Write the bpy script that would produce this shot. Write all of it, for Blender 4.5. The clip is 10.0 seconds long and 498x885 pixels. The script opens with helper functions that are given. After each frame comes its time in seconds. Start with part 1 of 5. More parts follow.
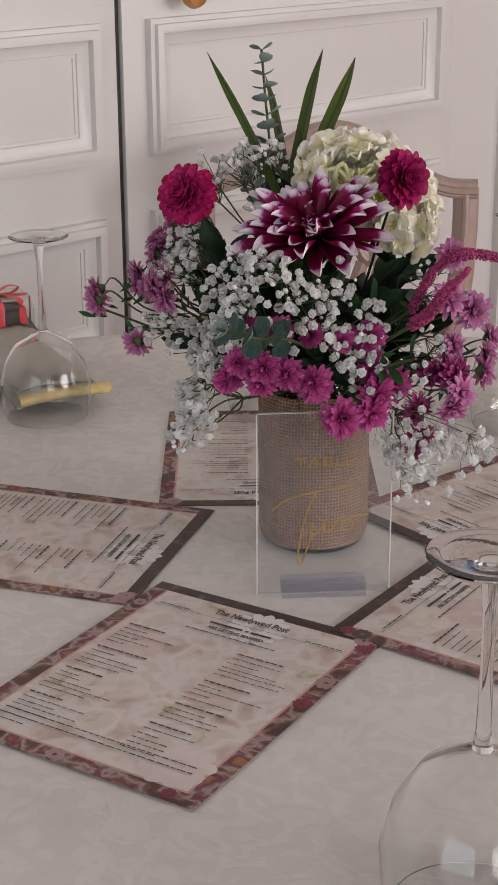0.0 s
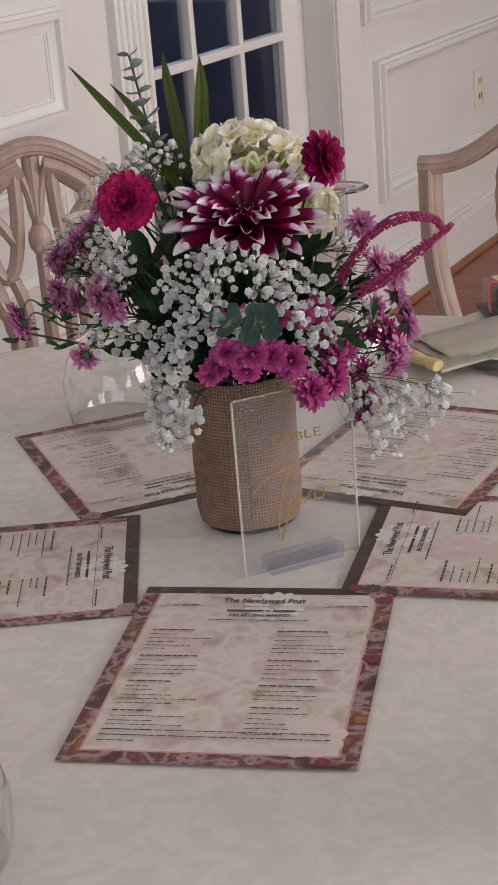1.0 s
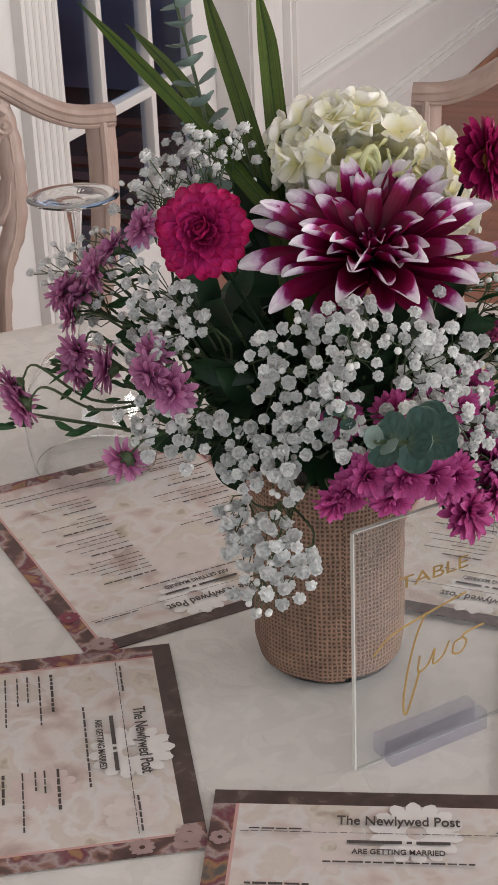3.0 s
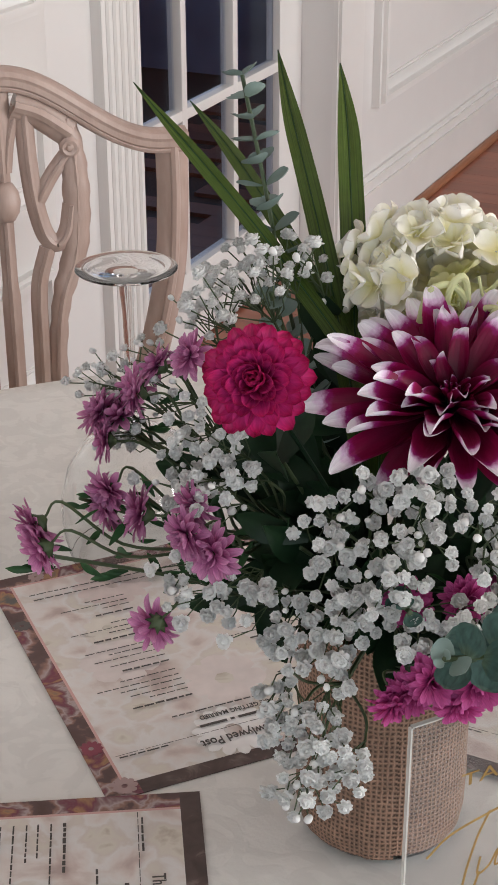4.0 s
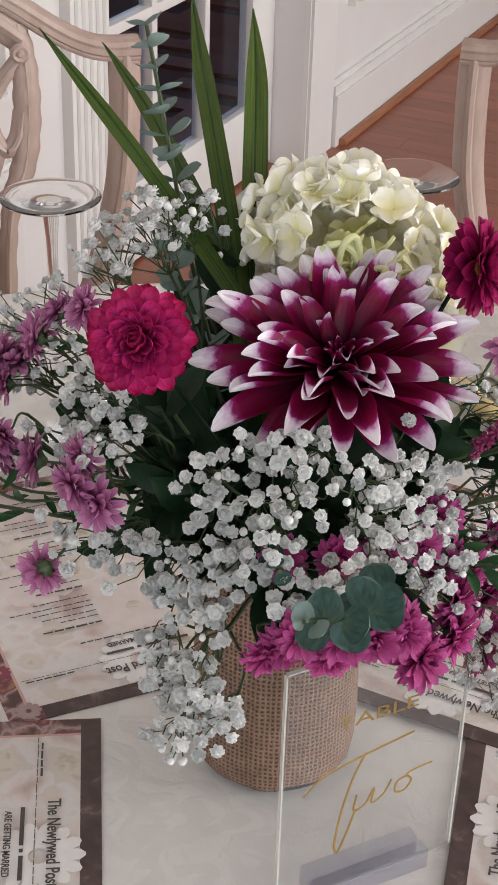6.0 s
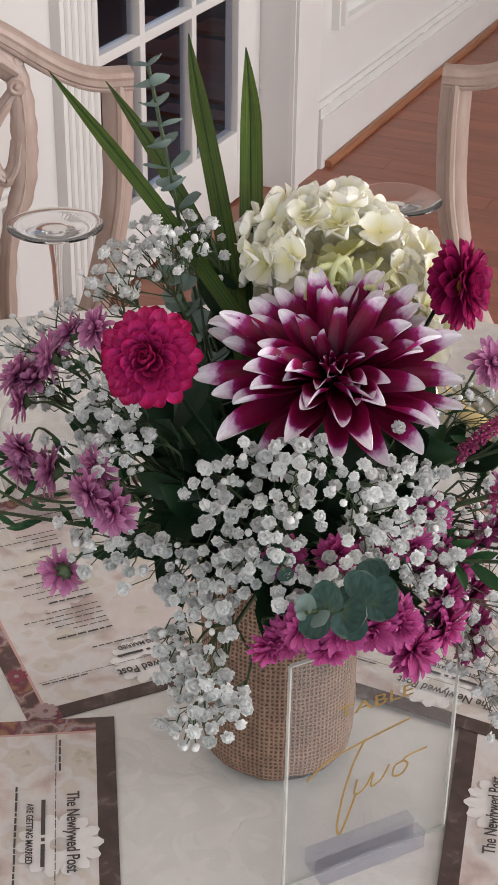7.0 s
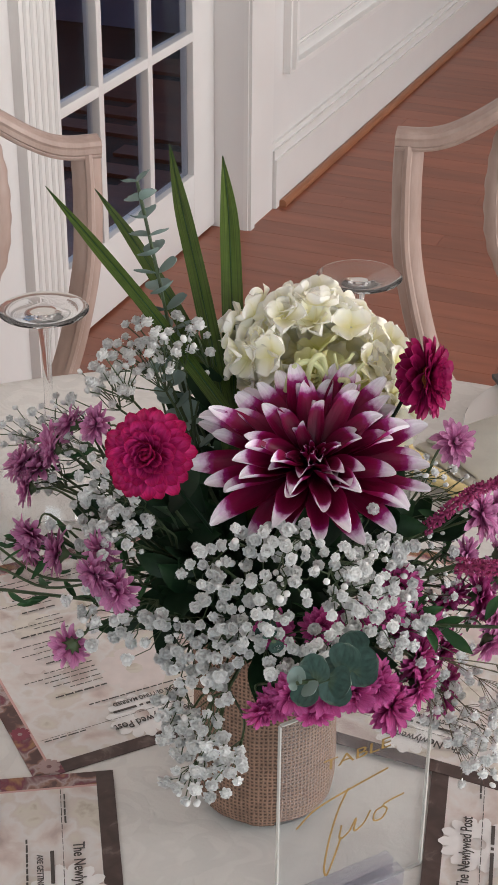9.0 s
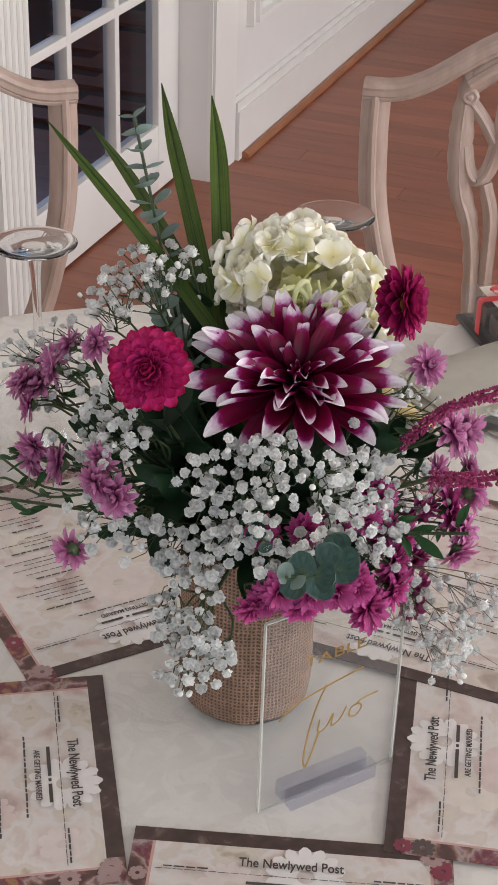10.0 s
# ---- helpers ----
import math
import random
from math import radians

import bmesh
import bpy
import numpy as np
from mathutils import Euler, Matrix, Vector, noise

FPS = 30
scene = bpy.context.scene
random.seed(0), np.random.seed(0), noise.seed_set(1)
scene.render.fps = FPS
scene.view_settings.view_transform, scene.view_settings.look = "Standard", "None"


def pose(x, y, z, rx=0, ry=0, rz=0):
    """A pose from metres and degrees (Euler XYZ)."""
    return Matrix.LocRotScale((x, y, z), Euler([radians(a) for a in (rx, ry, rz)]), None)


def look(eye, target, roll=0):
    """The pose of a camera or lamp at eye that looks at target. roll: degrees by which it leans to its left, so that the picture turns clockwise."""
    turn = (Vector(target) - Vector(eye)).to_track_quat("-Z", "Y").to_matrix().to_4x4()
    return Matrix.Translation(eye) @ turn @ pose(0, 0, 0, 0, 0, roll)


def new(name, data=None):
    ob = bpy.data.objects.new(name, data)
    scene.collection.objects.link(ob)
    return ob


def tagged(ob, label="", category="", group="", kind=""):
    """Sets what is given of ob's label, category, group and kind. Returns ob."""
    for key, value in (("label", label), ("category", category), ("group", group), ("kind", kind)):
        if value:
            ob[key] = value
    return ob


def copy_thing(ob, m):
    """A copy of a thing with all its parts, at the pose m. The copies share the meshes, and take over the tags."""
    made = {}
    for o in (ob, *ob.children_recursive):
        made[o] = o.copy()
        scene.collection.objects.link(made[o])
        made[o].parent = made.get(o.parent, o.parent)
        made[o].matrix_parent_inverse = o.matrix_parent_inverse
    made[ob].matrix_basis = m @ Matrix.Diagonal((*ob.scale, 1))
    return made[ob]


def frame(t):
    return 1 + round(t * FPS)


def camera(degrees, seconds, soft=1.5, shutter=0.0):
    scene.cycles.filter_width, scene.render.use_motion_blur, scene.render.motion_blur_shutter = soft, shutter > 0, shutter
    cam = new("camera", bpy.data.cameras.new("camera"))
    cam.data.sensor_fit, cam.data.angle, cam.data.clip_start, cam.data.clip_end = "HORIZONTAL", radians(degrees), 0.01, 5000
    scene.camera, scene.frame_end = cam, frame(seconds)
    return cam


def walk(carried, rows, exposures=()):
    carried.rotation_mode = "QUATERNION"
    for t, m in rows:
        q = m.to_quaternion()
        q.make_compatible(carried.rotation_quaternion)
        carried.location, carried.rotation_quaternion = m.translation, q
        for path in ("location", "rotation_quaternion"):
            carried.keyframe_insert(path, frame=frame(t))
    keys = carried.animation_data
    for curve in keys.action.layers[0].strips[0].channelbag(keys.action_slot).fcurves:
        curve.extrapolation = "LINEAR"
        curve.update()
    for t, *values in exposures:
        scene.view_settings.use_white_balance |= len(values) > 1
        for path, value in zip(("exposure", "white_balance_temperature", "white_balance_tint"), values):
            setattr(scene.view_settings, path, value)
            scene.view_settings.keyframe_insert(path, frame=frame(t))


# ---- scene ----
cam = camera(17.89, 10.0, soft=1.6)
PATH = [
    (0.0, (0.6077, -1.1694, 1.3409), (0.1169, -0.3704, 0.9936), -0.30),
    (0.5, (0.4267, -1.2335, 1.3548), (0.0952, -0.3554, 1.0096), -1.25),
    (1.0, (0.2503, -1.3528, 1.3442), (0.0534, -0.4365, 0.9955), -4.72),
    (1.2, (0.2003, -1.3886, 1.3542), (0.0410, -0.4694, 0.9940), -5.04),
    (1.5, (0.1758, -1.3560, 1.3491), (0.0407, -0.4334, 0.9877), -4.96),
    (1.8, (0.1619, -1.2545, 1.3558), (0.0504, -0.3288, 0.9945), -4.09),
    (2.0, (0.1582, -1.1662, 1.3575), (0.0497, -0.2399, 0.9964), -3.61),
    (2.5, (0.0688, -1.0065, 1.3456), (-0.0345, -0.0868, 0.9667), -3.33),
    (2.7, (0.0226, -0.9615, 1.3395), (-0.0753, -0.0542, 0.9305), -3.00),
    (3.8, (-0.0198, -0.7778, 1.3625), (-0.1243, 0.1127, 0.9195), -0.18),
    (4.0, (-0.011, -0.753, 1.376), (-0.1430, 0.1330, 0.9315), -0.20),
    (4.5, (0.0121, -0.7300, 1.3836), (-0.1041, 0.1429, 0.9096), 1.94),
    (5.0, (0.0270, -0.7253, 1.3961), (-0.0802, 0.1194, 0.8717), 2.61),
    (5.5, (0.0336, -0.7274, 1.4023), (-0.0791, 0.1211, 0.8852), 2.27),
    (7.0, (0.0368, -0.8030, 1.4406), (-0.0739, 0.0580, 0.9441), 0.92),
    (7.5, (0.0394, -0.8158, 1.4431), (-0.0713, 0.0468, 0.9495), 0.68),
    (8.0, (0.0387, -0.8333, 1.4601), (-0.0718, 0.0324, 0.9719), 0.76),
    (8.5, (0.0379, -0.8575, 1.4850), (-0.0601, 0.0122, 1.0011), 0.78),
    (9.0, (0.0250, -0.8653, 1.5168), (-0.0585, 0.0053, 1.0320), 0.48),
    (9.5, (0.0191, -0.9036, 1.5164), (-0.0341, -0.0423, 1.0111), 1.32),
    (10.0, (0.0086, -0.9423, 1.5296), (-0.0433, -0.0821, 1.0223), 1.91),
]
walk(cam, [(t, look(eye, target, roll)) for t, eye, target, roll in PATH],
     exposures=[(0.0, -0.20, 6500, 11), (1.0, -0.08, 6500, 11), (2.0, 0.03, 6500, 10), (2.5, 0.15, 6450, 8), (4.0, 0.35, 6250, 5), (5.2, 0.47, 6250, 5), (7.0, 0.45, 6250, 5), (10.0, 0.39, 6250, 5)])

# ---- world and light ----
world = bpy.data.worlds.new("world")
world.use_nodes = True
scene.world = world
sky = world.node_tree.nodes.new("ShaderNodeTexSky")
sky.sky_type, sky.sun_disc = "NISHITA", False
sky.sun_elevation, sky.sun_rotation = radians(40), radians(100)
world.node_tree.nodes["Background"].inputs["Strength"].default_value = 0.1
world.node_tree.links.new(sky.outputs["Color"], world.node_tree.nodes["Background"].inputs["Color"])

# the long panelled wall: WALL_DIR runs along it, WALL_IN points into the room
TH = radians(73.5)
WALL_DIR = Vector((math.cos(TH), math.sin(TH), 0))
WALL_IN = Vector((math.sin(TH), -math.cos(TH), 0))
FACE = -1.2
WALLM = Matrix(((WALL_DIR.x, WALL_IN.x, 0, 0), (WALL_DIR.y, WALL_IN.y, 0, 0), (0, 0, 1, 0), (0, 0, 0, 1)))
ROOM_S0, ROOM_S1, ROOM_N1, CEIL = -3.2, 9.0, 3.6, 2.75
E_WIN = [(-1.6, 1.5), (1.2, 1.5), (4.0, 1.5)]   # windows in the far long wall: centre along it, width


def wall_point(s, n, z):
    return WALL_DIR * s + WALL_IN * n + Vector((0, 0, z))


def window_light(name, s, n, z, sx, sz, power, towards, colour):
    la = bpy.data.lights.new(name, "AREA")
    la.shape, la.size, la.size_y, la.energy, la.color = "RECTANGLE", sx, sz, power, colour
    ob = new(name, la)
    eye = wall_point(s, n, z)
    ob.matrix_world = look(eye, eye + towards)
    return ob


for (s, wd), power in zip(E_WIN, (30, 72, 38)):
    window_light("window_daylight", s, ROOM_N1 - 0.05, 1.5, wd, 1.5, power, -WALL_IN, (1.0, 0.94, 0.93))
window_light("window_daylight", ROOM_S0 + 0.05, 1.4, 1.5, 2.2, 1.5, 21, WALL_DIR, (0.88, 0.94, 1.0))
# lamp added in an unseen hall opening, to brighten the door panes
window_light("hall_fill_light", 4.46, FACE - 1.8, 1.5, 1.5, 1.3, 5, -WALL_DIR, (0.72, 0.80, 1.0))


# ---- materials ----
def mat(name, base, rough=0.5, var=0.12, scale=40.0, bump=0.0, bscale=None, metal=0.0, spec=0.5, second=None, coat=0.0, stretch=None, sss=0.0, fine=0.0):
    m = bpy.data.materials.new(name)
    m.use_nodes = True
    nt = m.node_tree
    b = nt.nodes["Principled BSDF"]
    b.inputs["Roughness"].default_value = rough
    b.inputs["Metallic"].default_value = metal
    b.inputs["Specular IOR Level"].default_value = spec
    b.inputs["Coat Weight"].default_value = coat
    if sss:
        b.inputs["Subsurface Weight"].default_value = sss
        b.inputs["Subsurface Radius"].default_value = (0.004, 0.002, 0.002)
    tc = nt.nodes.new("ShaderNodeTexCoord")
    mp = nt.nodes.new("ShaderNodeMapping")
    nt.links.new(tc.outputs["Object"], mp.inputs["Vector"])
    if stretch:
        mp.inputs["Scale"].default_value = stretch
    n1 = nt.nodes.new("ShaderNodeTexNoise")
    n1.inputs["Scale"].default_value, n1.inputs["Detail"].default_value = scale, 6
    n2 = nt.nodes.new("ShaderNodeTexNoise")
    n2.inputs["Scale"].default_value, n2.inputs["Detail"].default_value = scale / 8, 3
    for n in (n1, n2):
        nt.links.new(mp.outputs["Vector"], n.inputs["Vector"])
    add = nt.nodes.new("ShaderNodeMath")
    add.operation = "ADD"
    nt.links.new(n1.outputs["Fac"], add.inputs[0])
    nt.links.new(n2.outputs["Fac"], add.inputs[1])
    ramp = nt.nodes.new("ShaderNodeValToRGB")
    half = nt.nodes.new("ShaderNodeMath")
    half.operation = "MULTIPLY"
    half.inputs[1].default_value = 0.5
    nt.links.new(add.outputs[0], half.inputs[0])
    nt.links.new(half.outputs[0], ramp.inputs["Fac"])
    c2 = second or tuple(c * (1 + var) for c in base)
    c1 = base if second else tuple(c * (1 - var) for c in base)
    ramp.color_ramp.elements[0].position, ramp.color_ramp.elements[1].position = 0.34, 0.66
    ramp.color_ramp.elements[0].color = (*c1, 1)
    ramp.color_ramp.elements[1].color = (*[min(c, 0.95) for c in c2], 1)
    nt.links.new(ramp.outputs["Color"], b.inputs["Base Color"])
    if bump:
        n3 = nt.nodes.new("ShaderNodeTexNoise")
        n3.inputs["Scale"].default_value, n3.inputs["Detail"].default_value = bscale or scale * 3, 4
        nt.links.new(mp.outputs["Vector"], n3.inputs["Vector"])
        bp = nt.nodes.new("ShaderNodeBump")
        bp.inputs["Strength"].default_value, bp.inputs["Distance"].default_value = bump, 0.002
        nt.links.new(n3.outputs["Fac"], bp.inputs["Height"])
        nt.links.new(bp.outputs["Normal"], b.inputs["Normal"])
    return m


def glass(name, tint=(1, 1, 1), rough=0.0, ior=1.48):
    m = bpy.data.materials.new(name)
    m.use_nodes = True
    b = m.node_tree.nodes["Principled BSDF"]
    b.inputs["Base Color"].default_value = (*tint, 1)
    b.inputs["Roughness"].default_value, b.inputs["IOR"].default_value = rough, ior
    b.inputs["Transmission Weight"].default_value = 1.0
    return m


def clear_mix(name, tint, gloss=0.04, rough=0.02, body=0.0, body_col=(0.8, 0.8, 0.85)):
    """Thin clear plastic: light passes straight on, with Fresnel gloss and a little body colour."""
    m = bpy.data.materials.new(name)
    m.use_nodes = True
    nt = m.node_tree
    nt.nodes.remove(nt.nodes["Principled BSDF"])
    tr = nt.nodes.new("ShaderNodeBsdfTransparent")
    tr.inputs["Color"].default_value = (*tint, 1)
    gl = nt.nodes.new("ShaderNodeBsdfGlossy")
    gl.inputs["Roughness"].default_value = rough
    df = nt.nodes.new("ShaderNodeBsdfDiffuse")
    df.inputs["Color"].default_value = (*body_col, 1)
    m1 = nt.nodes.new("ShaderNodeMixShader")
    m1.inputs[0].default_value = body
    nt.links.new(tr.outputs[0], m1.inputs[1])
    nt.links.new(df.outputs[0], m1.inputs[2])
    m2 = nt.nodes.new("ShaderNodeMixShader")
    m2.inputs[0].default_value = gloss
    nt.links.new(m1.outputs[0], m2.inputs[1])
    nt.links.new(gl.outputs[0], m2.inputs[2])
    nt.links.new(m2.outputs[0], nt.nodes["Material Output"].inputs["Surface"])
    return m


M = {}
M["acrylic"] = clear_mix("clear_acrylic", (0.96, 0.97, 0.965), body=0.03)
M["pane"] = clear_mix("window_pane", (0.85, 0.88, 0.95))
M["acrylic_base"] = clear_mix("acrylic_block", (0.91, 0.91, 0.95), body=0.05, body_col=(0.60, 0.60, 0.66), rough=0.08, gloss=0.08)
M["wall"] = mat("white_paint", (0.70, 0.685, 0.67), 0.45, 0.03, 6, 0.12, 90)
M["trim"] = mat("white_gloss_paint", (0.73, 0.715, 0.695), 0.32, 0.03, 8, 0.1, 60)
M["ceiling"] = mat("ceiling_paint", (0.8, 0.79, 0.77), 0.8, 0.02, 4, 0.1, 120)
M["dark_gap"] = mat("shadow_gap", (0.05, 0.045, 0.04), 0.8, 0.1, 20)
M["cloth"] = mat("ivory_tablecloth", (0.69, 0.665, 0.63), 0.62, 0.04, 55, 0.2, 260, spec=0.3)
M["chair"] = mat("limed_wood", (0.34, 0.24, 0.20), 0.42, 0.16, 70, 0.35, 160, second=(0.46, 0.35, 0.305), stretch=(1, 1, 0.3))
M["seat"] = mat("seat_fabric", (0.55, 0.47, 0.38), 0.85, 0.12, 90, 0.3, 400)
M["brass"] = mat("aged_brass", (0.55, 0.27, 0.10), 0.35, 0.15, 60, metal=0.6)
M["glassware"] = glass("drinking_glass", (0.98, 0.985, 0.985), 0.0, 1.46)
M["gold"] = mat("gold_ink", (0.33, 0.21, 0.065), 0.45, 0.2, 80, metal=0.3)
M["acrylic_edge"] = clear_mix("acrylic_cut_edge", (0.9, 0.9, 0.88), body=0.55, body_col=(0.8, 0.78, 0.74), rough=0.1)
M["ink"] = mat("black_ink", (0.07, 0.058, 0.052), 0.7, 0.1, 100)
# pale blue stands in for the daylight seen in the door panes
M["outside"] = mat("blue_lit_wall", (0.42, 0.46, 0.62), 0.9, 0.4, 4)
M["outlet"] = mat("outlet_plate", (0.74, 0.68, 0.58), 0.4, 0.04, 30)


# ---- mesh helpers ----
def box(bm, x0, x1, y0, y1, z0, z1, bevel=0.0, m=None):
    vs = [bm.verts.new(Vector(v)) for v in ((x0, y0, z0), (x1, y0, z0), (x1, y1, z0), (x0, y1, z0), (x0, y0, z1), (x1, y0, z1), (x1, y1, z1), (x0, y1, z1))]
    fs = [bm.faces.new([vs[i] for i in f]) for f in ((3, 2, 1, 0), (4, 5, 6, 7), (0, 1, 5, 4), (1, 2, 6, 5), (2, 3, 7, 6), (3, 0, 4, 7))]
    if bevel:
        es = {e for f in fs for e in f.edges}
        bmesh.ops.bevel(bm, geom=list(es), offset=bevel, segments=2, affect="EDGES", profile=0.6)
    if m is not None:
        bmesh.ops.transform(bm, matrix=m, verts=vs if not bevel else bm.verts[:])


def mesh_of(name, bm, material, smooth=True, angle=40):
    me = bpy.data.meshes.new(name)
    bm.normal_update()
    bm.to_mesh(me)
    bm.free()
    for m in (material if isinstance(material, (list, tuple)) else [material]):
        me.materials.append(m)
    if smooth:
        me.shade_smooth()
        if angle < 180:
            me.set_sharp_from_angle(angle=radians(angle))
    return me


def part(name, bm, material, parent=None, label="", m=None, smooth=True, angle=40):
    ob = new(name, mesh_of(name, bm, material, smooth, angle) if isinstance(bm, bmesh.types.BMesh) else bm)
    if m is not None:
        ob.matrix_basis = m
    if parent is not None:
        ob.parent = parent
    if label:
        ob["label"] = label
    return ob


def thing(name, label, category, group="", kind="", m=None):
    ob = tagged(new(name), label, category, group, kind)
    ob.empty_display_size = 0.02
    if m is not None:
        ob.matrix_basis = m
    return ob


def tube(bm, pts, radii, sides=8, cap=True, flat=None, mat_index=0):
    """Sweep a round (or flattened, by flat=(a, b, direction)) section along pts."""
    pts = [Vector(p) for p in pts]
    n = len(pts)
    if not isinstance(radii, (list, tuple)):
        radii = [radii] * n
    rings = []
    ref = Vector((0, 0, 1)) if abs((pts[-1] - pts[0]).normalized().z) < 0.9 else Vector((1, 0, 0))
    if flat:
        ref = Vector(flat[2])
    for i, p in enumerate(pts):
        d = (pts[min(i + 1, n - 1)] - pts[max(i - 1, 0)]).normalized()
        a = d.cross(ref)
        if a.length < 1e-4:
            a = d.orthogonal()
        a.normalize()
        b = d.cross(a).normalized()
        ka, kb = (flat[0], flat[1]) if flat else (1, 1)
        rings.append([bm.verts.new(p + radii[i] * (math.cos(2 * math.pi * k / sides) * a * ka + math.sin(2 * math.pi * k / sides) * b * kb)) for k in range(sides)])
    for r0, r1 in zip(rings, rings[1:]):
        for k in range(sides):
            f = bm.faces.new((r0[k], r0[(k + 1) % sides], r1[(k + 1) % sides], r1[k]))
            f.material_index = mat_index
    if cap:
        bm.faces.new(rings[0][::-1]).material_index = mat_index
        bm.faces.new(rings[-1]).material_index = mat_index
    return rings


def lathe(bm, profile, sides=32, m=None, close=True):
    """Turn (radius, z) pairs about z."""
    rings = []
    for r, z in profile:
        if r < 1e-5:
            rings.append([bm.verts.new((0, 0, z))])
        else:
            rings.append([bm.verts.new((r * math.cos(2 * math.pi * k / sides), r * math.sin(2 * math.pi * k / sides), z)) for k in range(sides)])
    for a, b in zip(rings, rings[1:]):
        for k in range(sides):
            k2 = (k + 1) % sides
            if len(a) == 1 and len(b) > 1:
                bm.faces.new((a[0], b[k2], b[k]))
            elif len(b) == 1 and len(a) > 1:
                bm.faces.new((a[k], a[k2], b[0]))
            elif len(a) > 1:
                bm.faces.new((a[k], a[k2], b[k2], b[k]))
    if m is not None:
        bmesh.ops.transform(bm, matrix=m, verts=[v for r in rings for v in r])
    return rings


def bez(*p, n=12):
    """Points along a smooth curve through the given ones (Catmull-Rom)."""
    p = [Vector(q) for q in p]
    q = [2 * p[0] - p[1]] + p + [2 * p[-1] - p[-2]]
    out = []
    for i in range(1, len(q) - 2):
        for k in range(n):
            t = k / n
            out.append(0.5 * (2 * q[i] + (q[i + 1] - q[i - 1]) * t + (2 * q[i - 1] - 5 * q[i] + 4 * q[i + 1] - q[i + 2]) * t * t + (3 * q[i] - q[i - 1] - 3 * q[i + 1] + q[i + 2]) * t ** 3))
    return out + [p[-1]]


def lettering(name, text, size, material, parent, m, width=None, label="", italic=0.0, extrude=0.0001, align="CENTER", bold=0.0):
    cu = bpy.data.curves.new(name, "FONT")
    cu.body, cu.size, cu.align_x, cu.align_y, cu.extrude, cu.shear = text, size, align, "CENTER", extrude, italic
    cu.offset = bold
    tmp = bpy.data.objects.new(name, cu)
    scene.collection.objects.link(tmp)
    bpy.context.view_layer.update()
    me = bpy.data.meshes.new_from_object(tmp.evaluated_get(bpy.context.evaluated_depsgraph_get()))
    bpy.data.objects.remove(tmp)
    me.materials.clear()
    me.materials.append(material)
    if width:
        xs = [v.co.x for v in me.vertices]
        k = width / (max(xs) - min(xs))
        for v in me.vertices:
            v.co.x *= k
    ob = part(name, me, None, parent, label, m)
    return ob


def frame_to(normal, up=(0, 0, 1)):
    """Rotation whose local z is normal."""
    z = Vector(normal).normalized()
    x = Vector(up).cross(z)
    if x.length < 1e-3:
        x = Vector((1, 0, 0))
    x.normalize()
    y = z.cross(x)
    return Matrix(((x.x, y.x, z.x), (x.y, y.y, z.y), (x.z, y.z, z.z))).to_4x4()


# ---- setting: floor, walls, ceiling ----
def structure(name, bm, material, label, m=None, category=""):
    ob = part(name, bm, material, None, "", m, smooth=False)
    return tagged(ob, label, category or name.split("_")[0], "", "structure")


def floor_material():
    m = mat("oak_red_boards", (0.265, 0.088, 0.047), 0.42, 0.22, 30, 0.08, 100, stretch=(1.0, 0.15, 1.0), coat=0.1)
    nt = m.node_tree
    info = nt.nodes.new("ShaderNodeObjectInfo")
    hsv = nt.nodes.new("ShaderNodeHueSaturation")
    mr = nt.nodes.new("ShaderNodeMapRange")
    mr.inputs["To Min"].default_value, mr.inputs["To Max"].default_value = 0.88, 1.14
    nt.links.new(info.outputs["Random"], mr.inputs["Value"])
    nt.links.new(mr.outputs["Result"], hsv.inputs["Value"])
    b = nt.nodes["Principled BSDF"]
    src = b.inputs["Base Color"].links[0].from_socket
    nt.links.new(src, hsv.inputs["Color"])
    nt.links.new(hsv.outputs["Color"], b.inputs["Base Color"])
    return m


M["floor"] = floor_material()
bm = bmesh.new()
box(bm, ROOM_S0 - 0.2, ROOM_S1 + 0.2, FACE - 3.4, ROOM_N1 + 0.2, -0.15, -0.012)
FLOOR = structure("floor", bm, M["dark_gap"], "reddish brown hardwood floor of long narrow boards", WALLM)
bm = bmesh.new()
box(bm, ROOM_S0 - 0.2, ROOM_S1 + 0.2, FACE - 3.4, ROOM_N1 + 0.2, CEIL, CEIL + 0.15)
structure("ceiling", bm, M["ceiling"], "plain white painted ceiling", WALLM)

# long wall with its opening for the glazed door (s from OPEN0 to OPEN1)
OPEN0, OPEN1, OPEN_H = 1.785, 2.765, 2.08
bm = bmesh.new()
box(bm, ROOM_S0, OPEN0, FACE - 0.14, FACE, 0, CEIL)
box(bm, OPEN1, ROOM_S1, FACE - 0.14, FACE, 0, CEIL)
box(bm, OPEN0, OPEN1, FACE - 0.14, FACE, OPEN_H, CEIL)
WALL_A = structure("wall_west", bm, M["wall"], "white painted panelled wall with a glazed door", WALLM)
# opposite wall with three windows, end walls
bm = bmesh.new()
edges = [ROOM_S0] + [v for s, wd in E_WIN for v in (s - wd / 2, s + wd / 2)] + [ROOM_S1]
for i in range(0, len(edges), 2):
    box(bm, edges[i], edges[i + 1], ROOM_N1, ROOM_N1 + 0.15, 0, CEIL)
for s, wd in E_WIN:
    box(bm, s - wd / 2, s + wd / 2, ROOM_N1, ROOM_N1 + 0.15, 0, 0.75)
    box(bm, s - wd / 2, s + wd / 2, ROOM_N1, ROOM_N1 + 0.15, 2.25, CEIL)
structure("wall_east", bm, M["wall"], "plain white wall with three windows", WALLM)
bm = bmesh.new()
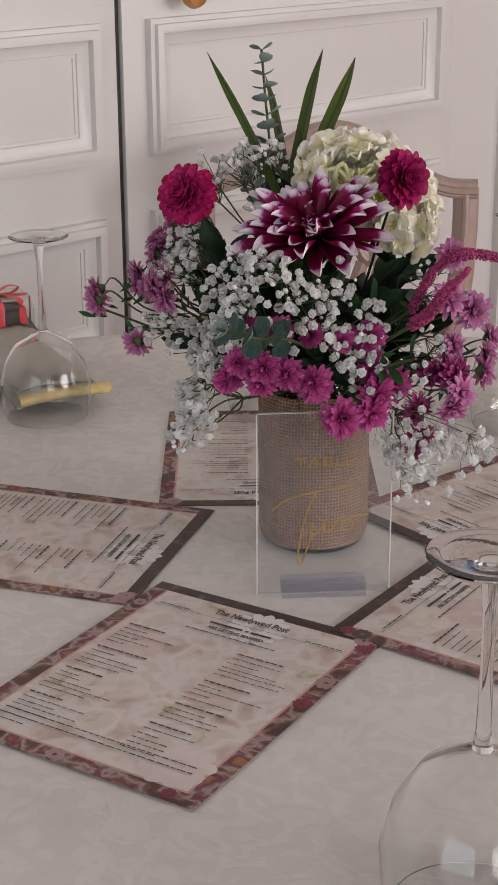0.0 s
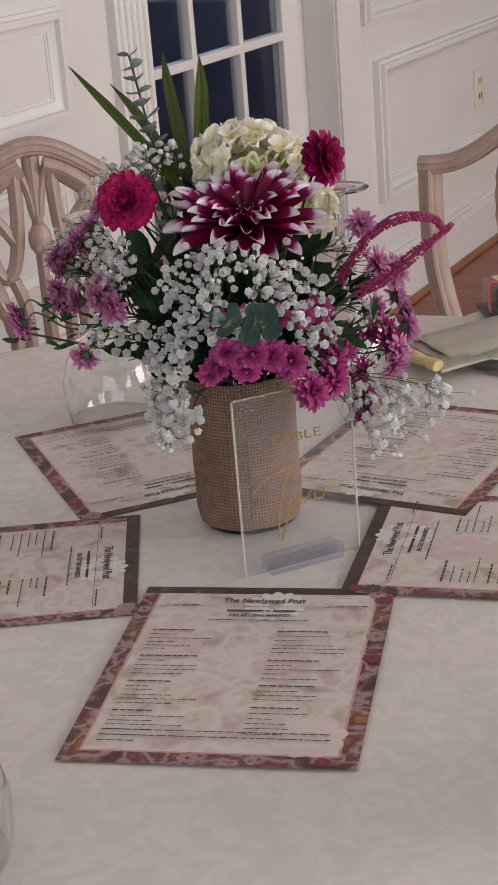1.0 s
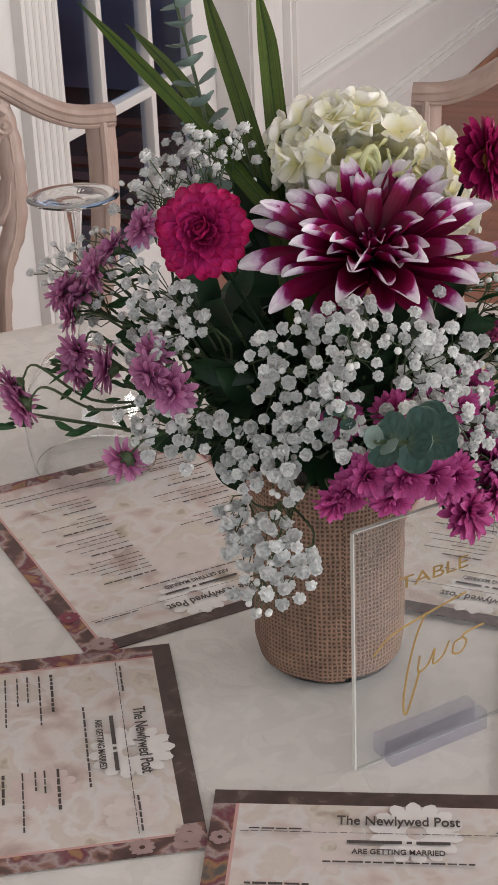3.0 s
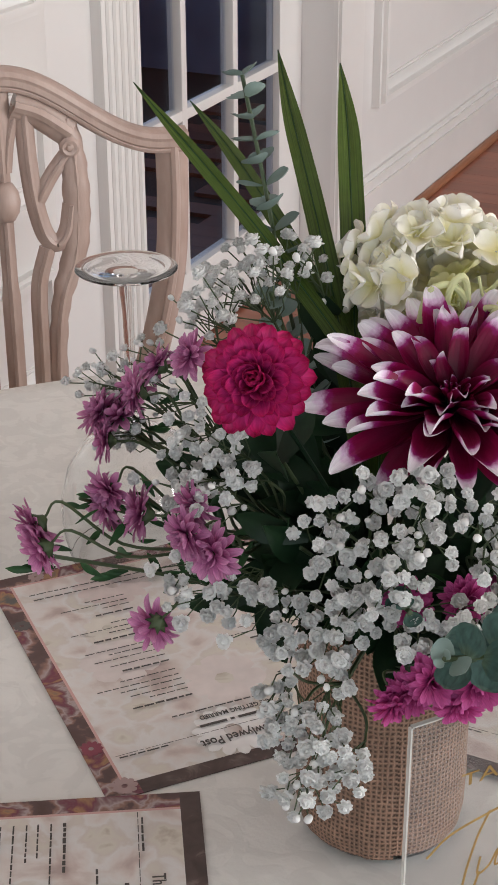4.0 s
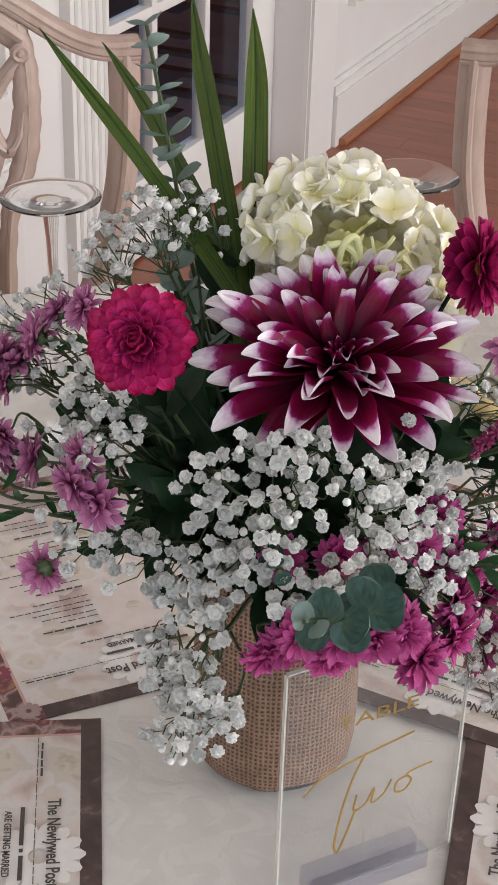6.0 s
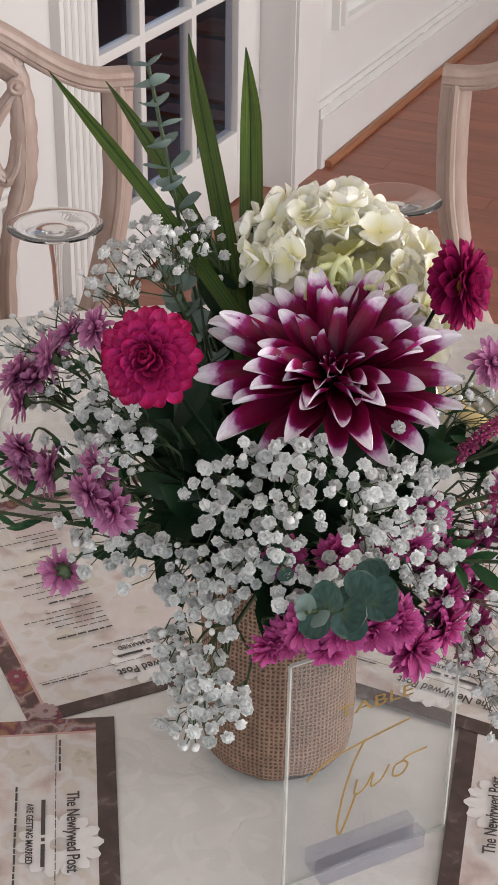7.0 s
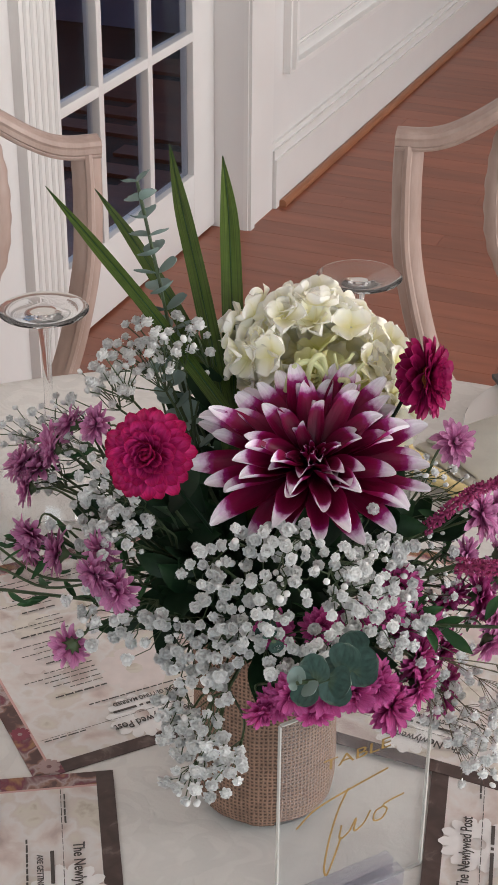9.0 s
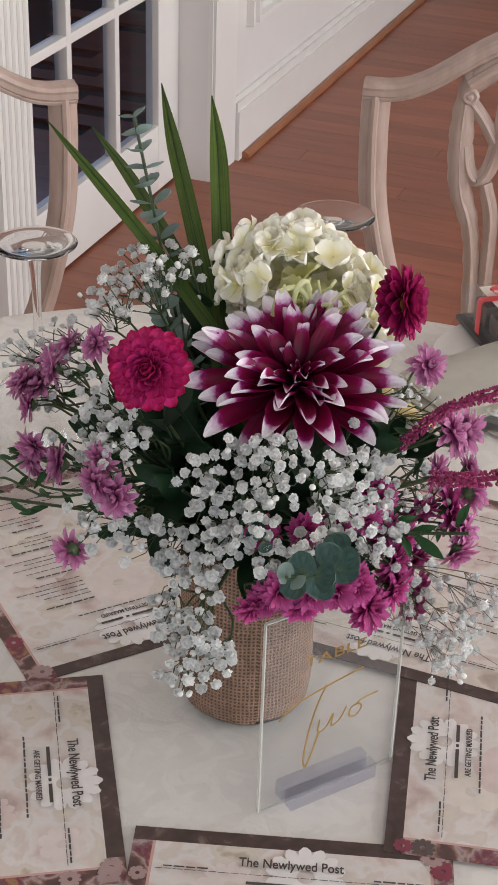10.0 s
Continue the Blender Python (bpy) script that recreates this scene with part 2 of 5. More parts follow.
box(bm, ROOM_S1, ROOM_S1 + 0.15, FACE - 0.14, ROOM_N1 + 0.15, 0, CEIL)
structure("wall_north", bm, M["wall"], "plain white painted end wall", WALLM)
bm = bmesh.new()
box(bm, ROOM_S0 - 0.15, ROOM_S0, FACE - 0.14, 0.3, 0, CEIL)
box(bm, ROOM_S0 - 0.15, ROOM_S0, 2.5, ROOM_N1 + 0.15, 0, CEIL)
box(bm, ROOM_S0 - 0.15, ROOM_S0, 0.3, 2.5, 0, 0.75)
box(bm, ROOM_S0 - 0.15, ROOM_S0, 0.3, 2.5, 2.25, CEIL)
structure("wall_south", bm, M["wall"], "plain white end wall with a window", WALLM)
# dim space behind the glazed door; daylight's blue is put into its wall colour
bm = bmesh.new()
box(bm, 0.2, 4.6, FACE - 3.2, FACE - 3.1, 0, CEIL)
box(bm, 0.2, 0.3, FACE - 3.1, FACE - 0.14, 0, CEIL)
# made-up opening in the unseen end wall, lets light into the hall
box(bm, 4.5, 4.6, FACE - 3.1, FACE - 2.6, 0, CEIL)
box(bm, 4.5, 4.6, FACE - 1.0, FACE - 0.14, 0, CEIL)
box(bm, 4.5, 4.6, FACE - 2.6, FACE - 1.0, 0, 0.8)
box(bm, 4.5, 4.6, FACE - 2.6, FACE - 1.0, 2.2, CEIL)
structure("wall_hall", bm, M["outside"], "walls beyond the door, coloured bluish for the light in its panes", WALLM)


def moulding(bm, s0, s1, z0, z1, w=0.032, d=0.014, n0=FACE):
    """A raised picture-frame moulding: a swept stepped section round a rectangle on the wall."""
    sec = [(0, 0), (0.0, 0.6), (0.16, 0.62), (0.18, 0.95), (0.3, 1.0), (0.46, 0.95), (0.5, 0.5), (0.72, 0.28), (0.88, 0.24), (0.9, 0.12), (1.0, 0.1), (1.0, 0)]
    loops = []
    for a, h in sec:
        i = a * w
        loops.append([bm.verts.new((x, n0 + h * d, z)) for x, z in ((s0 + i, z0 + i), (s1 - i, z0 + i), (s1 - i, z1 - i), (s0 + i, z1 - i))])
    for l0, l1 in zip(loops, loops[1:]):
        for k in range(4):
            bm.faces.new((l0[k], l0[(k + 1) % 4], l1[(k + 1) % 4], l1[k]))


def panel(name, s0, s1, z0, z1, parent, w=0.032, d=0.014, n0=FACE):
    bm = bmesh.new()
    moulding(bm, s0, s1, z0, z1, w, d, n0)
    return part(name, bm, M["trim"], parent, m=None, angle=25)


# right stretch of the wall: wainscot panels, baseboard, oak shoe moulding
for i, (s0, s1) in enumerate(((3.035, 5.30), (5.44, 7.6))):
    panel("panel_moulding", s0, s1, 0.345, 0.755, WALL_A, 0.06, 0.036)
for i, (s0, s1) in enumerate(((2.955, 5.30), (5.44, 7.6))):
    panel("panel_moulding", s0, s1, 0.865, 2.3, WALL_A, 0.055, 0.036)
bm = bmesh.new()
box(bm, 2.945, ROOM_S1 - 0.01, FACE, FACE + 0.022, 0, 0.135)
box(bm, 2.945, ROOM_S1 - 0.01, FACE, FACE + 0.016, 0.135, 0.16, 0.0)
box(bm, 2.945, ROOM_S1 - 0.01, FACE, FACE + 0.009, 0.16, 0.175, 0.0)
structure("baseboard", bm, M["trim"], "tall white painted baseboard with stepped top", WALLM)
bm = bmesh.new()
tube(bm, [(2.97, FACE + 0.03, 0.006), (ROOM_S1 - 0.02, FACE + 0.03, 0.008)], 0.013, 10)
M["shoe"] = mat("oak_shoe", (0.29, 0.12, 0.06), 0.4, 0.2, 40, stretch=(0.2, 1, 1))
structure("trim", bm, M["shoe"], "brown oak shoe moulding along the baseboard", WALLM)
bm = bmesh.new()
box(bm, OPEN1, 2.94, FACE + 0.0, FACE + 0.012, 0, OPEN_H + 0.1)
box(bm, OPEN1 + 0.004, OPEN1 + 0.03, FACE + 0.012, FACE + 0.02, 0, OPEN_H + 0.1)
structure("trim_casing", bm, M["trim"], "flat white painted door casing", WALLM, "trim")
# fluted pilaster beside the glazed door
bm = bmesh.new()
box(bm, 1.65, OPEN0, FACE, FACE + 0.022, 0, OPEN_H + 0.1)
for k in range(5):
    a = 1.664 + k * 0.0245
    tube(bm, [(a + 0.008, FACE + 0.021, 0.02), (a + 0.008, FACE + 0.021, OPEN_H + 0.08)], 0.0085, 10)
structure("trim_pilaster", bm, M["trim"], "fluted white painted pilaster beside the door", WALLM, "trim")


def panelled_door(name, s0, s1, knob_s, label):
    d = tagged(thing(name, label, "door", "", "structure", WALLM), kind="structure")
    bm = bmesh.new()
    box(bm, s0, s1, FACE, FACE + 0.012, 0.01, 2.04, 0.003)
    part("door_leaf", bm, M["trim"], d)
    for z1 in (1.41, 1.092, 0.775, 0.455):
        panel("door_panel", s0 + 0.048, s1 - 0.04, z1 - 0.222, z1, d, 0.05, 0.024, FACE + 0.012)
    panel("door_panel", s0 + 0.048, s1 - 0.04, 1.51, 1.94, d, 0.05, 0.024, FACE + 0.012)
    if knob_s:
        bm = bmesh.new()
        lathe(bm, [(0, 0), (0.012, 0), (0.009, 0.02), (0.02, 0.034), (0.024, 0.045), (0.02, 0.056), (0, 0.06)], 20, pose(knob_s, FACE + 0.012, 1.13, -90))
        part("door_knob", bm, M["brass"], d, "aged brass round door knob")
    return d


# shade between the cupboard doors, painted as a thin dark strip on the wall
bm = bmesh.new()
box(bm, 0.6555, 0.6675, FACE, FACE + 0.003, 0.01, 2.04)
part("door_gap", bm, M["dark_gap"], WALL_A, "dark strip standing for the shade between the cupboard doors", smooth=False)
panelled_door("door_1", -0.165, 0.655, None, "white panelled cupboard door, closed")
panelled_door("door_2", 0.668, 1.487, 0.785, "white panelled cupboard door with brass knob")


def glazed_door():
    d = thing("door_3", "white glazed french door with many panes, closed", "door", "", "structure", WALLM)
    n0, n1 = FACE - 0.115, FACE - 0.08
    s0, s1, z0, z1 = OPEN0 + 0.004, OPEN1 - 0.002, 0.008, OPEN_H - 0.006
    g0, g1 = 1.893, 2.636
    rows = [0.182, 0.528, 0.881, 1.234, 1.587, 1.94]
    bm = bmesh.new()
    box(bm, s0, g0, n0, n1, z0, z1, 0.002)
    part("stile", bm, M["trim"], d)
    bm = bmesh.new()
    box(bm, g1, s1, n0, n1, z0, z1, 0.002)
    part("stile", bm, M["trim"], d)
    bm = bmesh.new()
    box(bm, g0, g1, n0, n1, z0, rows[0], 0.002)
    part("rail", bm, M["trim"], d)
    bm = bmesh.new()
    box(bm, g0, g1, n0, n1, rows[-1], z1, 0.002)
    part("rail", bm, M["trim"], d)
    for s in (2.150, 2.395):
        bm = bmesh.new()
        box(bm, s - 0.012, s + 0.012, n0 + 0.004, n1 + 0.002, rows[0], rows[-1], 0.004)
        part("muntin", bm, M["trim"], d)
    for z in rows[1:-1]:
        bm = bmesh.new()
        box(bm, g0, g1, n0 + 0.005, n1 + 0.001, z - 0.012, z + 0.012, 0.004)
        part("muntin", bm, M["trim"], d)
    for i, (a, b) in enumerate(((g0, 2.150), (2.150, 2.395), (2.395, g1))):
        for za, zb in zip(rows, rows[1:]):
            bm = bmesh.new()
            box(bm, a, b, n0 + 0.014, n0 + 0.018, za, zb)
            p = part("pane", bm, M["pane"], d, smooth=False)
            p.visible_shadow = False
    return d


glazed_door()

# outlet plate
bm = bmesh.new()
box(bm, 3.885, 3.975, FACE, FACE + 0.007, 0.478, 0.602, 0.003)
plate = tagged(part("outlet", bm, M["outlet"], None, m=WALLM), "cream wall outlet plate on the panelling", "outlet")
for z in (0.515, 0.565):
    bm = bmesh.new()
    for a in (3.918, 3.938):
        box(bm, a, a + 0.006, FACE + 0.0065, FACE + 0.0078, z - 0.01, z + 0.01)
    part("socket", bm, M["dark_gap"], plate)

# ---- table, cloth, papers ----
TC = Vector((-0.05, -0.05, 0))
TZ = 0.75
M["wood_table"] = mat("plain_wood", (0.3, 0.2, 0.12), 0.5, 0.2, 30)


def round_table():
    t = thing("round_table", "round wooden banquet table under an ivory cloth", "table", m=Matrix.Translation(TC))
    bm = bmesh.new()
    lathe(bm, [(0, 0.712), (0.735, 0.712), (0.742, 0.72), (0.742, 0.738), (0.735, 0.744), (0, 0.744)], 64)
    part("tabletop", bm, M["wood_table"], t)
    for k in range(4):
        a = math.pi / 4 + k * math.pi / 2
        bm = bmesh.new()
        tube(bm, [(0.5 * math.cos(a), 0.5 * math.sin(a), 0.0), (0.48 * math.cos(a), 0.48 * math.sin(a), 0.714)], [0.02, 0.03], 10)
        part("leg", bm, M["wood_table"], t)
    return t


def cloth_material():
    m = M["cloth"]
    nt = m.node_tree
    b = nt.nodes["Principled BSDF"]
    tc = nt.nodes.new("ShaderNodeTexCoord")
    nz = nt.nodes.new("ShaderNodeTexNoise")
    nz.inputs["Scale"].default_value, nz.inputs["Detail"].default_value, nz.inputs["Distortion"].default_value = 34, 2.0, 1.6
    nt.links.new(tc.outputs["Object"], nz.inputs["Vector"])
    st = nt.nodes.new("ShaderNodeMapRange")
    st.inputs["From Min"].default_value, st.inputs["From Max"].default_value = 0.47, 0.53
    nt.links.new(nz.outputs["Fac"], st.inputs["Value"])
    rr = nt.nodes.new("ShaderNodeMapRange")
    rr.inputs["To Min"].default_value, rr.inputs["To Max"].default_value = 0.4, 0.62
    nt.links.new(st.outputs["Result"], rr.inputs["Value"])
    nt.links.new(rr.outputs["Result"], b.inputs["Roughness"])
    bp = nt.nodes.new("ShaderNodeBump")
    bp.inputs["Strength"].default_value, bp.inputs["Distance"].default_value = 0.16, 0.001
    nt.links.new(st.outputs["Result"], bp.inputs["Height"])
    hs = nt.nodes.new("ShaderNodeHueSaturation")
    vr = nt.nodes.new("ShaderNodeMapRange")
    vr.inputs["To Min"].default_value, vr.inputs["To Max"].default_value = 1.025, 0.97
    nt.links.new(st.outputs["Result"], vr.inputs["Value"])
    nt.links.new(vr.outputs["Result"], hs.inputs["Value"])
    nt.links.new(b.inputs["Base Color"].links[0].from_socket, hs.inputs["Color"])
    nt.links.new(hs.outputs["Color"], b.inputs["Base Color"])
    old = b.inputs["Normal"].links[0].from_socket
    nt.links.new(old, bp.inputs["Normal"])
    nt.links.new(bp.outputs["Normal"], b.inputs["Normal"])


cloth_material()


def tablecloth():
    bm = bmesh.new()
    sides, rings = 160, []
    prof = [(0.0, TZ), (0.2, TZ), (0.4, TZ), (0.55, TZ), (0.66, TZ), (0.72, TZ), (0.742, TZ - 0.001), (0.75, TZ - 0.006), (0.754, TZ - 0.016), (0.758, TZ - 0.05), (0.765, TZ - 0.12), (0.775, TZ - 0.22), (0.785, TZ - 0.34), (0.79, TZ - 0.45)]
    for r, z in prof:
        if r == 0:
            rings.append([bm.verts.new((0, 0, z))])
            continue
        ring = []
        for k in range(sides):
            a = 2 * math.pi * k / sides
            fold = max(0.0, (TZ - 0.01 - z) / 0.45)
            rr = r + fold * (0.03 * math.sin(a * 17) + 0.022 * math.sin(a * 9 + 1.3))
            dz = 0.0012 * noise.noise(Vector((math.cos(a) * r * 5, math.sin(a) * r * 5, 0.3))) if 0.22 < r < 0.73 else 0
            ring.append(bm.verts.new((rr * math.cos(a), rr * math.sin(a), z - abs(dz))))
        rings.append(ring)
    for a, b in zip(rings, rings[1:]):
        for k in range(sides):
            k2 = (k + 1) % sides
            if len(a) == 1:
                bm.faces.new((a[0], b[k], b[k2]))
            else:
                bm.faces.new((a[k], b[k], b[k2], a[k2]))
    ob = part("tablecloth", bm, M["cloth"], None, m=Matrix.Translation(TC), angle=180)
    tagged(ob, "ivory damask cloth draped over the round table", "tablecloth")


round_table()
tablecloth()


def set_ramp(r, stops):
    el = r.color_ramp.elements
    el[0].position, el[0].color = stops[0][0], (*stops[0][1], 1)
    el[1].position, el[1].color = stops[-1][0], (*stops[-1][1], 1)
    for p, c in stops[1:-1]:
        el.new(p).color = (*c, 1)


def paper_material():
    """Printed sheet: pale blush flowers inside, a dark floral band along the inner edge, floral border elsewhere."""
    m = bpy.data.materials.new("printed_paper")
    m.use_nodes = True
    nt = m.node_tree
    N, Lk = nt.nodes.new, nt.links.new
    b = nt.nodes["Principled BSDF"]
    b.inputs["Roughness"].default_value = 0.6
    tc = N("ShaderNodeTexCoord")
    info = N("ShaderNodeObjectInfo")
    off = N("ShaderNodeVectorMath")
    off.operation = "MULTIPLY_ADD"
    off.inputs[1].default_value = (1, 1, 1)
    comb = N("ShaderNodeCombineXYZ")
    Lk(tc.outputs["Object"], off.inputs[0])
    Lk(comb.outputs[0], off.inputs[2])

    def noise_tex(scale, detail=3, dist=0.0):
        n = N("ShaderNodeTexNoise")
        n.inputs["Scale"].default_value, n.inputs["Detail"].default_value, n.inputs["Distortion"].default_value = scale, detail, dist
        Lk(off.outputs[0], n.inputs["Vector"])
        return n

    def ramp(src, stops):
        r = N("ShaderNodeValToRGB")
        set_ramp(r, stops)
        Lk(src, r.inputs["Fac"])
        return r

    inner = ramp(noise_tex(30, 5.0, 0.35).outputs["Fac"], [(0.28, (0.44, 0.34, 0.31)), (0.38, (0.56, 0.46, 0.42)), (0.45, (0.64, 0.57, 0.53)), (0.52, (0.66, 0.625, 0.60)), (0.57, (0.60, 0.53, 0.48)), (0.63, (0.62, 0.57, 0.49)), (0.69, (0.46, 0.385, 0.31)), (0.76, (0.36, 0.31, 0.27))])
    flor = ramp(noise_tex(34, 4.0, 0.35).outputs["Fac"], [(0.3, (0.07, 0.035, 0.03)), (0.42, (0.10, 0.055, 0.05)), (0.465, (0.26, 0.14, 0.11)), (0.50, (0.38, 0.30, 0.29)), (0.535, (0.20, 0.11, 0.11)), (0.57, (0.15, 0.03, 0.055)), (0.62, (0.32, 0.17, 0.08)), (0.68, (0.10, 0.09, 0.085))])
    dark = ramp(noise_tex(70, 4, 0.6).outputs["Fac"], [(0.35, (0.055, 0.035, 0.03)), (0.6, (0.085, 0.055, 0.048)), (0.72, (0.2, 0.15, 0.13))])
    sep = N("ShaderNodeSeparateXYZ")
    Lk(tc.outputs["Object"], sep.inputs[0])

    def math_node(op, a, bb):
        n = N("ShaderNodeMath")
        n.operation = op
        for i, v in enumerate((a, bb)):
            if isinstance(v, (int, float)):
                n.inputs[i].default_value = v
            else:
                Lk(v, n.inputs[i])
        return n.outputs[0]

    ax = math_node("ABSOLUTE", sep.outputs["X"], 0)
    side = math_node("GREATER_THAN", ax, 0.0945)
    bottom = math_node("LESS_THAN", sep.outputs["Y"], -0.2655)
    top = math_node("GREATER_THAN", sep.outputs["Y"], -0.0125)
    edge = math_node("MAXIMUM", math_node("MAXIMUM", side, bottom), top)
    top = math_node("MULTIPLY", top, math_node("LESS_THAN", sep.outputs["X"], 0.085))
    line = math_node("MAXIMUM", math_node("MULTIPLY", math_node("GREATER_THAN", ax, 0.0925), math_node("LESS_THAN", ax, 0.0945)), math_node("MULTIPLY", math_node("LESS_THAN", sep.outputs["Y"], -0.2635), math_node("GREATER_THAN", sep.outputs["Y"], -0.2655)))

    def mix(f, a, c):
        n = N("ShaderNodeMix")
        n.data_type = "RGBA"
        Lk(f, n.inputs["Factor"])
        for s, v in ((6, a), (7, c)):
            if isinstance(v, tuple):
                n.inputs[s].default_value = (*v, 1)
            else:
                Lk(v, n.inputs[s])
        return n.outputs[2]

    c = mix(line, inner.outputs["Color"], (0.55, 0.33, 0.30))
    c = mix(edge, c, flor.outputs["Color"])
    c = mix(top, c, dark.outputs["Color"])
    Lk(c, b.inputs["Base Color"])
    mr = N("ShaderNodeMath")
    mr.operation = "MULTIPLY"
    mr.inputs[1].default_value = 7.0
    Lk(info.outputs["Random"], mr.inputs[0])
    Lk(mr.outputs[0], comb.inputs["X"])
    return m


M["paper"] = paper_material()
for key, col in (("white", (0.76, 0.73, 0.71)), ("cream", (0.67, 0.61, 0.54)), ("blush", (0.66, 0.58, 0.55)), ("pink", (0.63, 0.52, 0.49)), ("tan", (0.60, 0.50, 0.42)), ("wine", (0.22, 0.045, 0.07)), ("mauve", (0.36, 0.25, 0.24)), ("orange", (0.50, 0.27, 0.12)), ("dark", (0.10, 0.08, 0.075))):
    M["print_" + key] = mat("print_" + key, col, 0.6, 0.08, 90)
PW, PL = 0.216, 0.279


def bar(bm, x0, x1, y, h=0.0016):
    """A line of unreadable print: word-long dashes of uneven length."""
    z = 0.0015
    rnd = random.Random(int(1e6 * abs(x0 + 3 * x1 + 7 * y)))
    if x1 - x0 > 0.012 and h < 0.002:
        while x0 < x1 - 0.003:
            w = min(rnd.uniform(0.003, 0.0085), x1 - x0)
            bar(bm, x0, x0 + min(w, 0.0105), y + rnd.uniform(-0.0001, 0.0001), h * rnd.uniform(0.9, 1.2))
            x0 += w + 0.0011
        return
    vs = [bm.verts.new(v) for v in ((x0, y - h / 2, z), (x1, y - h / 2, z), (x1, y + h / 2, z), (x0, y + h / 2, z))]
    bm.faces.new(vs)


def programme(seed, m, label):
    """A sheet whose local x runs along the inner edge and y points to the middle of the table."""
    rnd = random.Random(seed)
    p = thing("wedding_programme", label, "programme", "programmes on the table", m=m)
    bm = bmesh.new()
    box(bm, -PW / 2, PW / 2, -PL, 0, -0.0006, 0.0)
    part("sheet", bm, M["paper"], p, smooth=False)
    up = 0.0016
    layer = [0]
    # printed blossoms: a daisy behind the title, paler ones scattered over the sheet and its border
    def blossom(x, y, r, n, material, z, lo=0.22):
        bm = bmesh.new()
        a0 = rnd.uniform(0, 6.28)
        for k in range(n):
            a = a0 + 2 * math.pi * k / n
            c, sn, hw = math.cos(a), math.sin(a), r * 2.4 / n
            ring = [(r * lo, hw * 0.45), (r * 0.6, hw), (r * 0.88, hw * 0.9), (r, hw * 0.25), (r, -hw * 0.25), (r * 0.88, -hw * 0.9), (r * 0.6, -hw), (r * lo, -hw * 0.45)]
            bm.faces.new([bm.verts.new((max(-PW / 2 + 0.001, min(PW / 2 - 0.001, x + q * c - h * sn)), max(-PL + 0.001, min(-0.001, y + q * sn + h * c)), layer[0] * 0.000004 + 0.0001)) for q, h in ring])
            layer[0] += 1
        part("blossom_print", bm, M[material], p, smooth=False)

    for k in range(5):
        blossom(rnd.uniform(-0.075, 0.075), -0.05 - 0.045 * k + rnd.uniform(-0.01, 0.01), rnd.uniform(0.016, 0.032), rnd.choice((7, 9, 13)), rnd.choice(("print_cream", "print_pink", "print_blush", "print_blush")), up - 0.0004 + 0.00002 * k)
    for k in range(6):
        side = rnd.choice((-1, 1, 0))
        x, y = (side * 0.101, rnd.uniform(-0.27, -0.012)) if side else (rnd.uniform(-0.1, 0.1), -0.272)
        blossom(x, y, rnd.uniform(0.006, 0.0095), rnd.choice((6, 8, 11)), rnd.choice(("print_wine", "print_wine", "print_dark", "print_mauve")), up - 0.0004 + 0.00002 * k)
    blossom(0.094, -0.010, 0.0085, 9, "print_mauve", up - 0.0003)
    blossom(0.010, -0.036, 0.027, 14, "print_white", up - 0.0002)
    lettering("title", "The Newlywed Post", 0.0112, M["ink"], p, pose(0, -0.028, up), width=0.070, bold=0.00014)
    lettering("line", "ARE GETTING MARRIED", 0.006, M["ink"], p, pose(0, -0.0545, up), width=0.052, bold=0.0001)
    bm = bmesh.new()
    bar(bm, -0.029, 0.002, -0.046, 0.0026)
    bar(bm, 0.0045, 0.0075, -0.046, 0.0022)
    bar(bm, 0.010, 0.029, -0.046, 0.0026)
    bar(bm, -0.085, -0.055, -0.036, 0.0012)
    bar(bm, 0.055, 0.088, -0.036, 0.0012)
    bar(bm, -0.042, 0.042, -0.063, 0.0013)
    for side in (-1, 1):
        y = -0.082
        while y > -0.225:
            n = rnd.choice((3, 4, 5))
            w0 = rnd.uniform(0.03, 0.05)
            bar(bm, *((-0.084, -0.084 + w0) if side < 0 else (0.02, 0.02 + w0)), y, 0.0017)
            y -= 0.008
            for k in range(n):
                w = rnd.uniform(0.02, 0.062)
                bar(bm, *((-0.084, -0.084 + w) if side < 0 else (0.02, 0.02 + w)), y, 0.001)
                y -= rnd.choice((0.0056, 0.0066, 0.0078))
            y -= 0.005
    for k in range(3):
        bar(bm, -0.085, 0.085 if k < 2 else -0.055, -0.238 - 0.0075 * k, 0.0012)
    tagged(part("text_block", bm, M["ink"], p, smooth=False), kind="stuff")
    bm = bmesh.new()
    bar(bm, -0.09, 0.09, -0.0385, 0.0005)
    part("rule", bm, M["ink"], p, smooth=False)
    return p


def place_sheet(cx, cy, phi, z):
    """Inner edge centre, outward angle in degrees, height above the cloth."""
    return Matrix.Translation((cx, cy, TZ + z)) @ pose(0, 0, 0, 0, 0, phi + 90)


LBL = "printed blush floral wedding programme sheet lying on cloth"
programme(1, place_sheet(-0.118, 0.050, 122, 0.0010), LBL)
programme(2, place_sheet(-0.131, -0.095, 193.5, 0.0017), LBL)
programme(3, place_sheet(0.0, -0.149, -90, 0.0024), LBL)
programme(4, place_sheet(0.0686, -0.048, -4, 0.0031), LBL)
programme(5, place_sheet(0.055, 0.038, 71.7, 0.0038), LBL)


